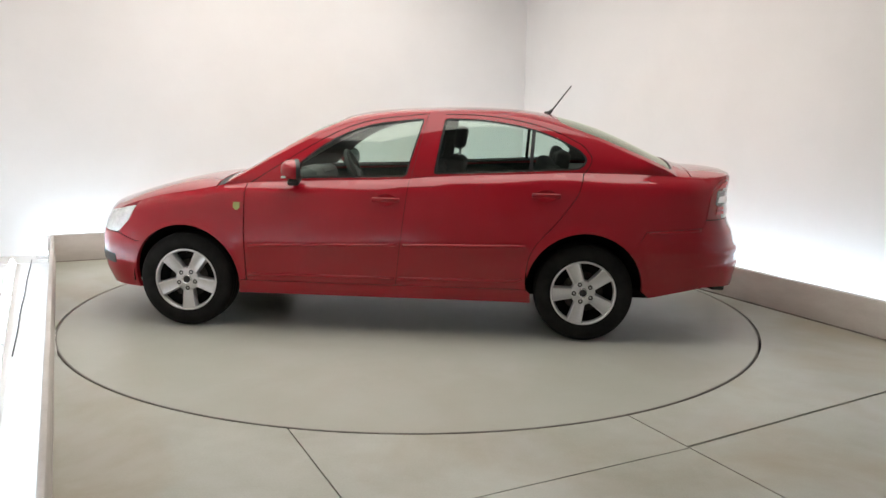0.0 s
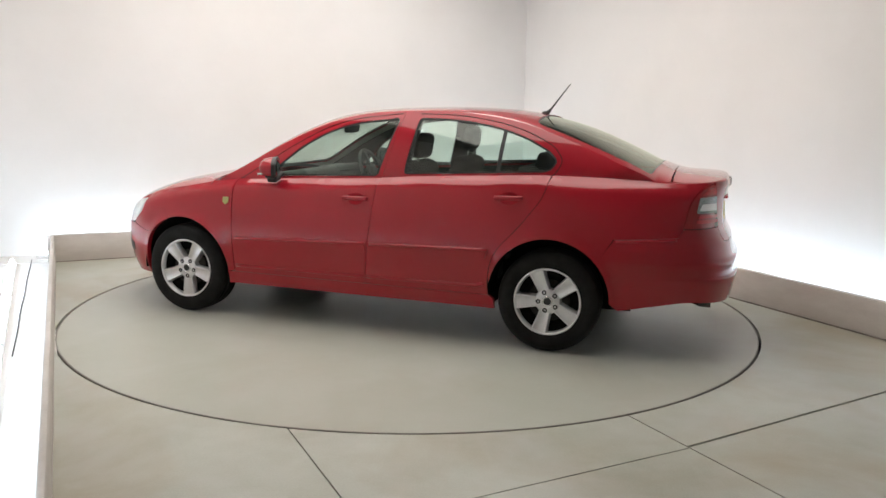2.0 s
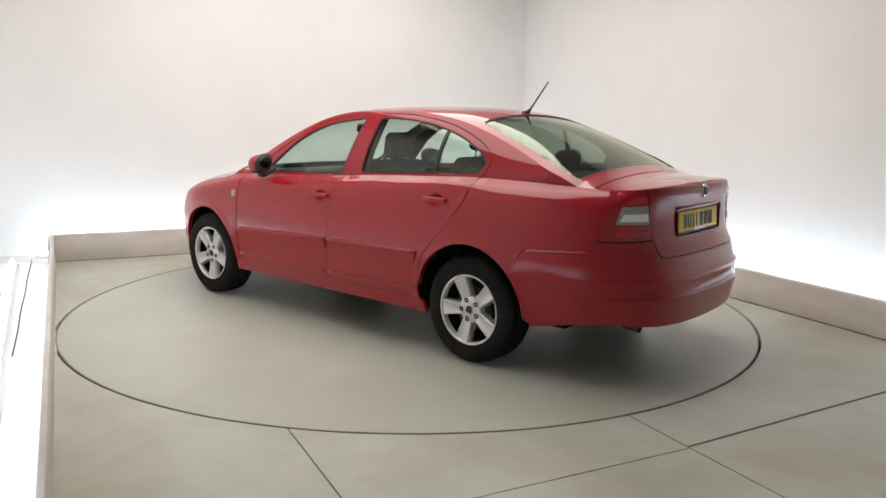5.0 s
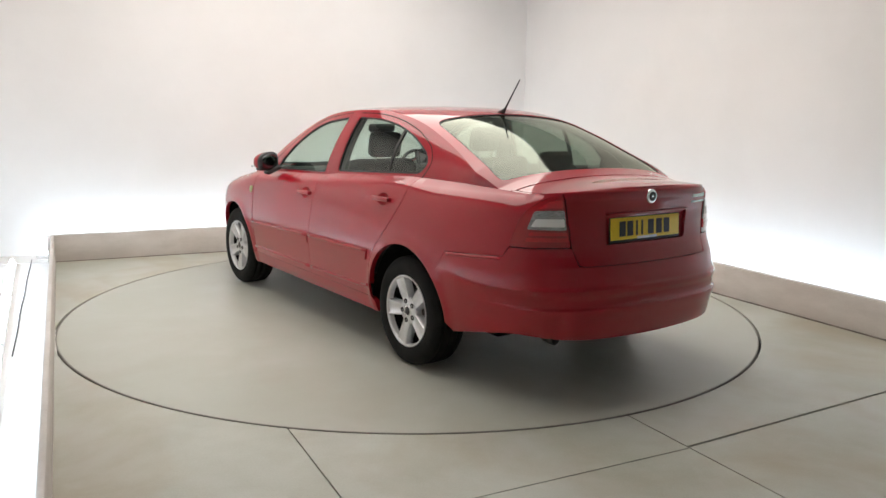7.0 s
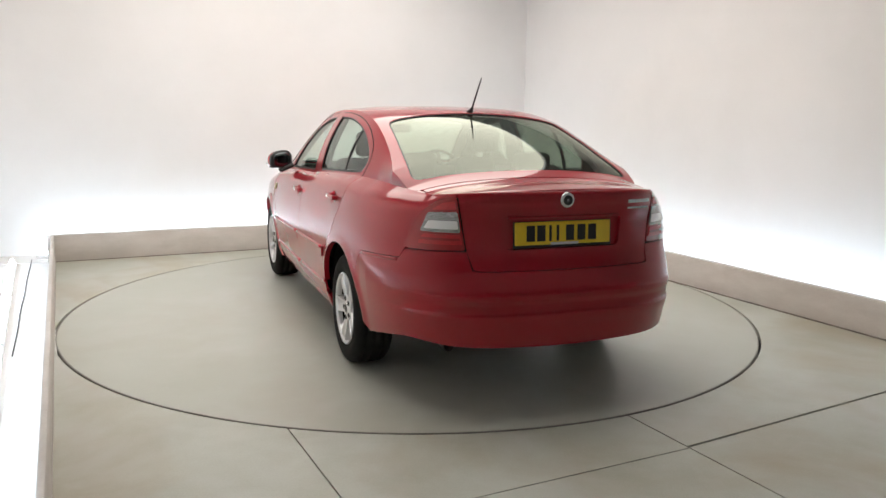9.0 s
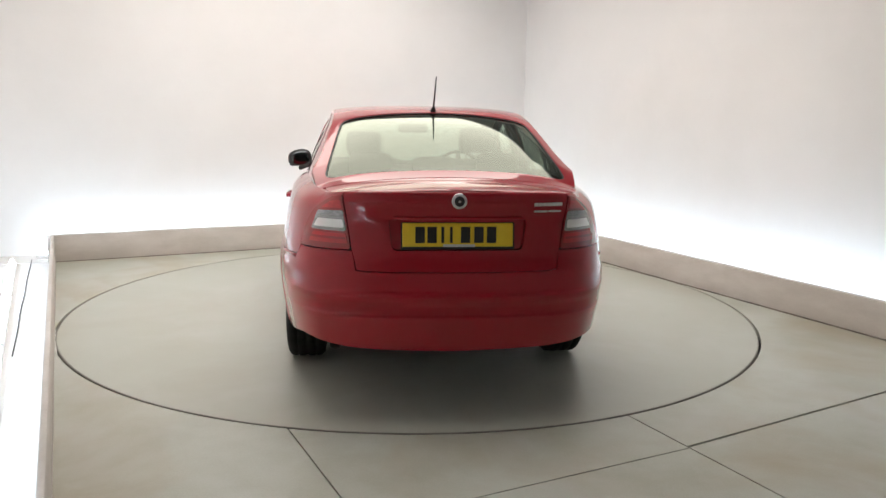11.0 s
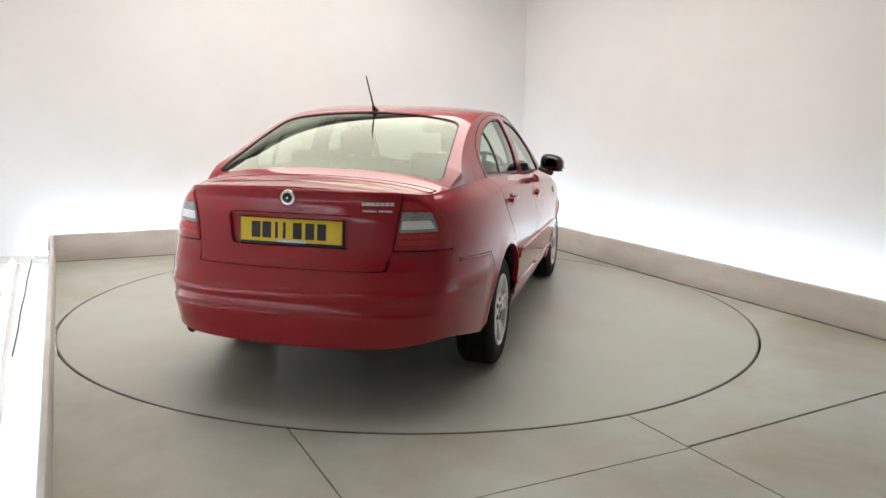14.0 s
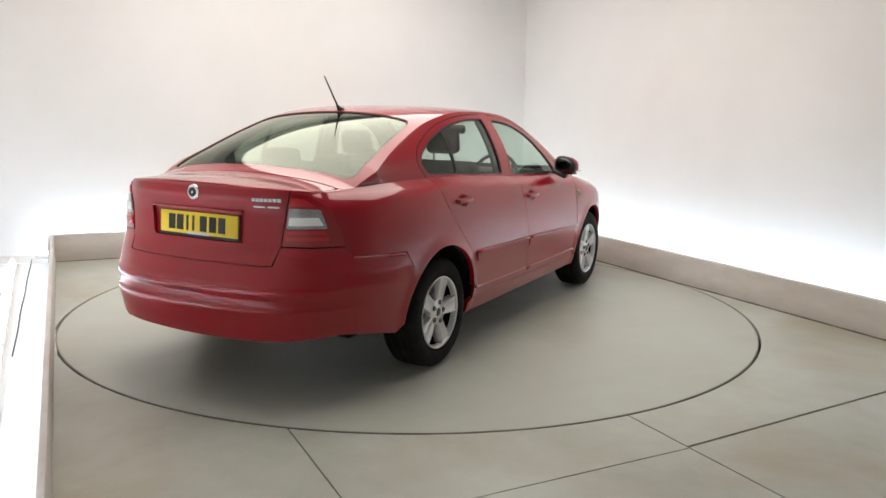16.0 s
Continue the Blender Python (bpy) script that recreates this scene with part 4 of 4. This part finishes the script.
box(bm, pose(-1.92, 0, 0.37), 0.56, 1.1, 0.08, 0.02)
box(bm, pose(-1.3, 0, 0.27), 0.9, 1.1, 0.08)
box(bm, pose(1.3, 0, 0.30), 0.95, 1.0, 0.06)
tube(bm, [(-2.16, 0.57, 0.335), (-2.05, 0.55, 0.365), (-1.7, 0.45, 0.36), (-1.0, 0.1, 0.2), (0.8, 0.05, 0.2)], 0.03)
box(bm, pose(-1.98, 0.3, 0.385, 0, 0, 90), 0.5, 0.2, 0.08, 0.03)
part("floor_pan", bm, DARK, car, "", False)
for x in (1.289, -1.289):
    bm = bmesh.new()
    tube(bm, [(x, -0.7, 0.3), (x, 0.7, 0.3)], 0.035)
    part("axle", bm, DARK, car)


# wheels
def build_wheel(x, side):
    """One alloy wheel with its tyre; the outer face looks along local z."""
    m = Matrix.Translation((x, side * 0.745, 0.312)) @ Matrix.Rotation(math.radians(-90 * side), 4, "X") @ Matrix.Rotation(math.radians(94 if x > 0 else 76), 4, "Z")
    tyre_profile = [(0.200, 0.085), (0.206, 0.098), (0.225, 0.106), (0.255, 0.109), (0.282, 0.104), (0.300, 0.092), (0.309, 0.078), (0.311, 0.055), (0.305, 0.052), (0.305, 0.046), (0.312, 0.043),
                    (0.312, 0.012), (0.306, 0.009), (0.306, -0.009), (0.312, -0.012), (0.312, -0.043), (0.305, -0.046), (0.305, -0.052), (0.311, -0.055), (0.309, -0.078), (0.29, -0.1), (0.25, -0.108), (0.2, -0.09)]
    wheel = new("wheel")
    wheel.parent = car
    wheel.matrix_local = m
    bm = bmesh.new()
    lathe(bm, tyre_profile, 64)
    part("tyre", bm, RUBBER, wheel, "black rubber tyre")
    bm = bmesh.new()
    lathe(bm, [(0.200, 0.096), (0.206, 0.100), (0.204, 0.104), (0.196, 0.102), (0.190, 0.092), (0.186, 0.03), (0.180, -0.06), (0.2, -0.09)], 64)
    for k in range(5):
        a = 2 * math.pi * k / 5
        rot = Matrix.Rotation(a, 4, "Z")
        # broad spoke flaring to the rim, face gently dished
        out = []
        for r, w, h in ((0.045, 0.032, 0.084), (0.075, 0.034, 0.087), (0.115, 0.038, 0.092), (0.155, 0.042, 0.097), (0.196, 0.048, 0.098)):
            half = ((w + 0.005, h - 0.045), (w, h - 0.005), (w * 0.90, h), (w * 0.76, h), (w * 0.66, h - 0.005))
            out.append([bm.verts.new(rot @ Vector((r, y, z))) for y, z in [(-y, z) for y, z in half] + [(0, h - 0.0035)] + list(half[::-1])])
        for p, q in zip(out, out[1:]):
            for j in range(10):
                bm.faces.new((p[j], q[j], q[j + 1], p[j + 1]))
    rings = lathe(bm, [(0.080, 0.045), (0.079, 0.078), (0.070, 0.087), (0.032, 0.089)], 40)
    bmesh.ops.recalc_face_normals(bm, faces=bm.faces)
    part("rim", bm, ALLOY, wheel, "silver five-spoke alloy rim")
    bm = bmesh.new()
    rings = lathe(bm, [(0.034, 0.078), (0.033, 0.090), (0.028, 0.094), (0.024, 0.091), (0.004, 0.092)], 32)
    bm.faces.new(rings[-1])
    part("hub_cap", bm, CHROME, wheel, "round silver hub cap")
    bm = bmesh.new()
    rings = lathe(bm, [(0.022, 0.088), (0.022, 0.0925), (0.020, 0.0935), (0.002, 0.0935)], 24)
    bm.faces.new(rings[-1])
    part("hub_emblem", bm, BLACK, wheel, "dark round emblem")
    for k in range(5):
        a = 2 * math.pi * k / 5
        bm = bmesh.new()
        c = Matrix.Translation((0.057 * math.cos(a), 0.057 * math.sin(a), 0.003))
        rings = lathe(bm, [(0.0145, 0.06), (0.0145, 0.087), (0.013, 0.089), (0.008, 0.089), (0.006, 0.08)], 12, c)
        bm.faces.new(rings[-1])
        part("wheel_bolt", bm, BLACK, wheel, "dark wheel bolt")
    bm = bmesh.new()
    lathe(bm, [(0.128, 0.030), (0.128, 0.046), (0.07, 0.046), (0.07, 0.055), (0.01, 0.055)], 40)
    disc = part("brake_disc", bm, DISCIRON, wheel, "dark brake disc")
    # black disc added in place of the deep shade inside the rim
    bm = bmesh.new()
    lathe(bm, [(0.187, 0.070), (0.184, 0.035), (0.01, 0.035)], 40)
    part("shade_disc", bm, DARK, wheel, "matt black disc standing in for the shade behind the spokes")


for x in (1.289, -1.289):
    for side in (1, -1):
        build_wheel(x, side)

# ---- cabin ----
def seat(x, y, width, name):
    bm = bmesh.new()
    box(bm, pose(x + 0.02, y, 0.46), 0.52, width, 0.20, 0.06, 4)
    root = part(name, bm, FABRIC, car)
    bm = bmesh.new()
    box(bm, pose(x - 0.29, y, 0.80, 0, -16, 0), 0.14, width, 0.62, 0.055, 4)
    part("backrest", bm, FABRIC, root)
    return root


def headrest(x, y, z, parent, w=0.26):
    bm = bmesh.new()
    box(bm, pose(x, y, z, 0, -10, 0), 0.09, w, 0.17, 0.04, 4)
    h = part("headrest", bm, FABRIC, parent)
    for dy in (-0.07, 0.07):
        bm = bmesh.new()
        tube(bm, [(x + 0.02, y + dy, z - 0.2), (x, y + dy, z - 0.06)], 0.006)
        ob = part("headrest_post", bm, CHROME, parent)


for x, y, z in ((0.07, 0.40, 1.20), (-0.04, -0.37, 1.235)):
    s_ = seat(x, y, 0.50, "front_seat")
    headrest(x - 0.385, y, z, s_, 0.24)
bench = seat(-0.72, 0, 1.25, "rear_bench")
for y in (0.38, 0.0, -0.38):
    headrest(-1.15, y, 1.10 if y else 1.075, bench, 0.25)
bm = bmesh.new()
box(bm, pose(0.82, 0, 0.86, 0, 14, 0), 0.46, 1.42, 0.20, 0.07, 4)
box(bm, pose(0.70, -0.37, 0.965), 0.20, 0.36, 0.06, 0.03, 3)
dash = part("dashboard", bm, TRIM, car)
bm = bmesh.new()
M = pose(0.40, -0.37, 0.95, 0, -66, 0)
n, k2 = 36, 10
rr = [[bm.verts.new(M @ Vector(((0.18 + 0.014 * math.cos(2 * math.pi * b / k2)) * math.cos(2 * math.pi * a / n), (0.18 + 0.014 * math.cos(2 * math.pi * b / k2)) * math.sin(2 * math.pi * a / n), 0.014 * math.sin(2 * math.pi * b / k2)))) for b in range(k2)] for a in range(n)]
for a in range(n):
    for b in range(k2):
        bm.faces.new((rr[a][b], rr[(a + 1) % n][b], rr[(a + 1) % n][(b + 1) % k2], rr[a][(b + 1) % k2]))
for ang in (0, 180, 270):
    box(bm, M @ Matrix.Rotation(math.radians(ang), 4, "Z") @ Matrix.Translation((0.1, 0, 0)), 0.16, 0.035, 0.015, 0.005)
box(bm, M, 0.11, 0.13, 0.04, 0.015)
part("steering_wheel", bm, BLACK, dash)
bm = bmesh.new()
box(bm, pose(-1.52, 0, 1.03), 0.62, 1.16, 0.03, 0.01)
part("parcel_shelf", bm, TRIM, car)
bm = bmesh.new()
box(bm, pose(0.40, 0, 1.295, 0, -10, 0), 0.03, 0.23, 0.065, 0.02, 3)
part("interior_mirror", bm, BLACK, car)
panel("headliner", roof_outer, crown, LINER, car, holes=[screen, back], off=-0.024, skirt=0, step=0.05)
for side in (1, -1):
    def trimside(x, z, off=0.0, side=side):
        p = flank(x, z, off, side)
        return p
    panel("pillar_trim", [(-0.13, 1.0), (-0.245, 1.38), (-0.395, 1.385), (-0.335, 1.02)], trimside, TRIM, car, off=-0.04, skirt=0.02)
    panel("rear_pillar_trim", [(-1.25, 1.08), (-1.29, 1.14), (-1.22, 1.24), (-1.40, 1.18), (-1.5, 1.09)], trimside, TRIM, car, off=-0.04, skirt=0.01)


# ---- what moves: the car turns with the turntable ----
def motions():
    rows, deck_rows = [], []
    for k in range(17):
        a = 172.977 - 7.1125 * k + 0.00204 * (k - 8) ** 2
        turn = Matrix.Rotation(math.radians(a), 4, "Z")
        rows.append((float(k), turn @ Matrix.Translation((0.1154, -0.0276, 0.0))))
        deck_rows.append((float(k), turn))
    walk(car, rows)
    walk(turntable, deck_rows)


motions()
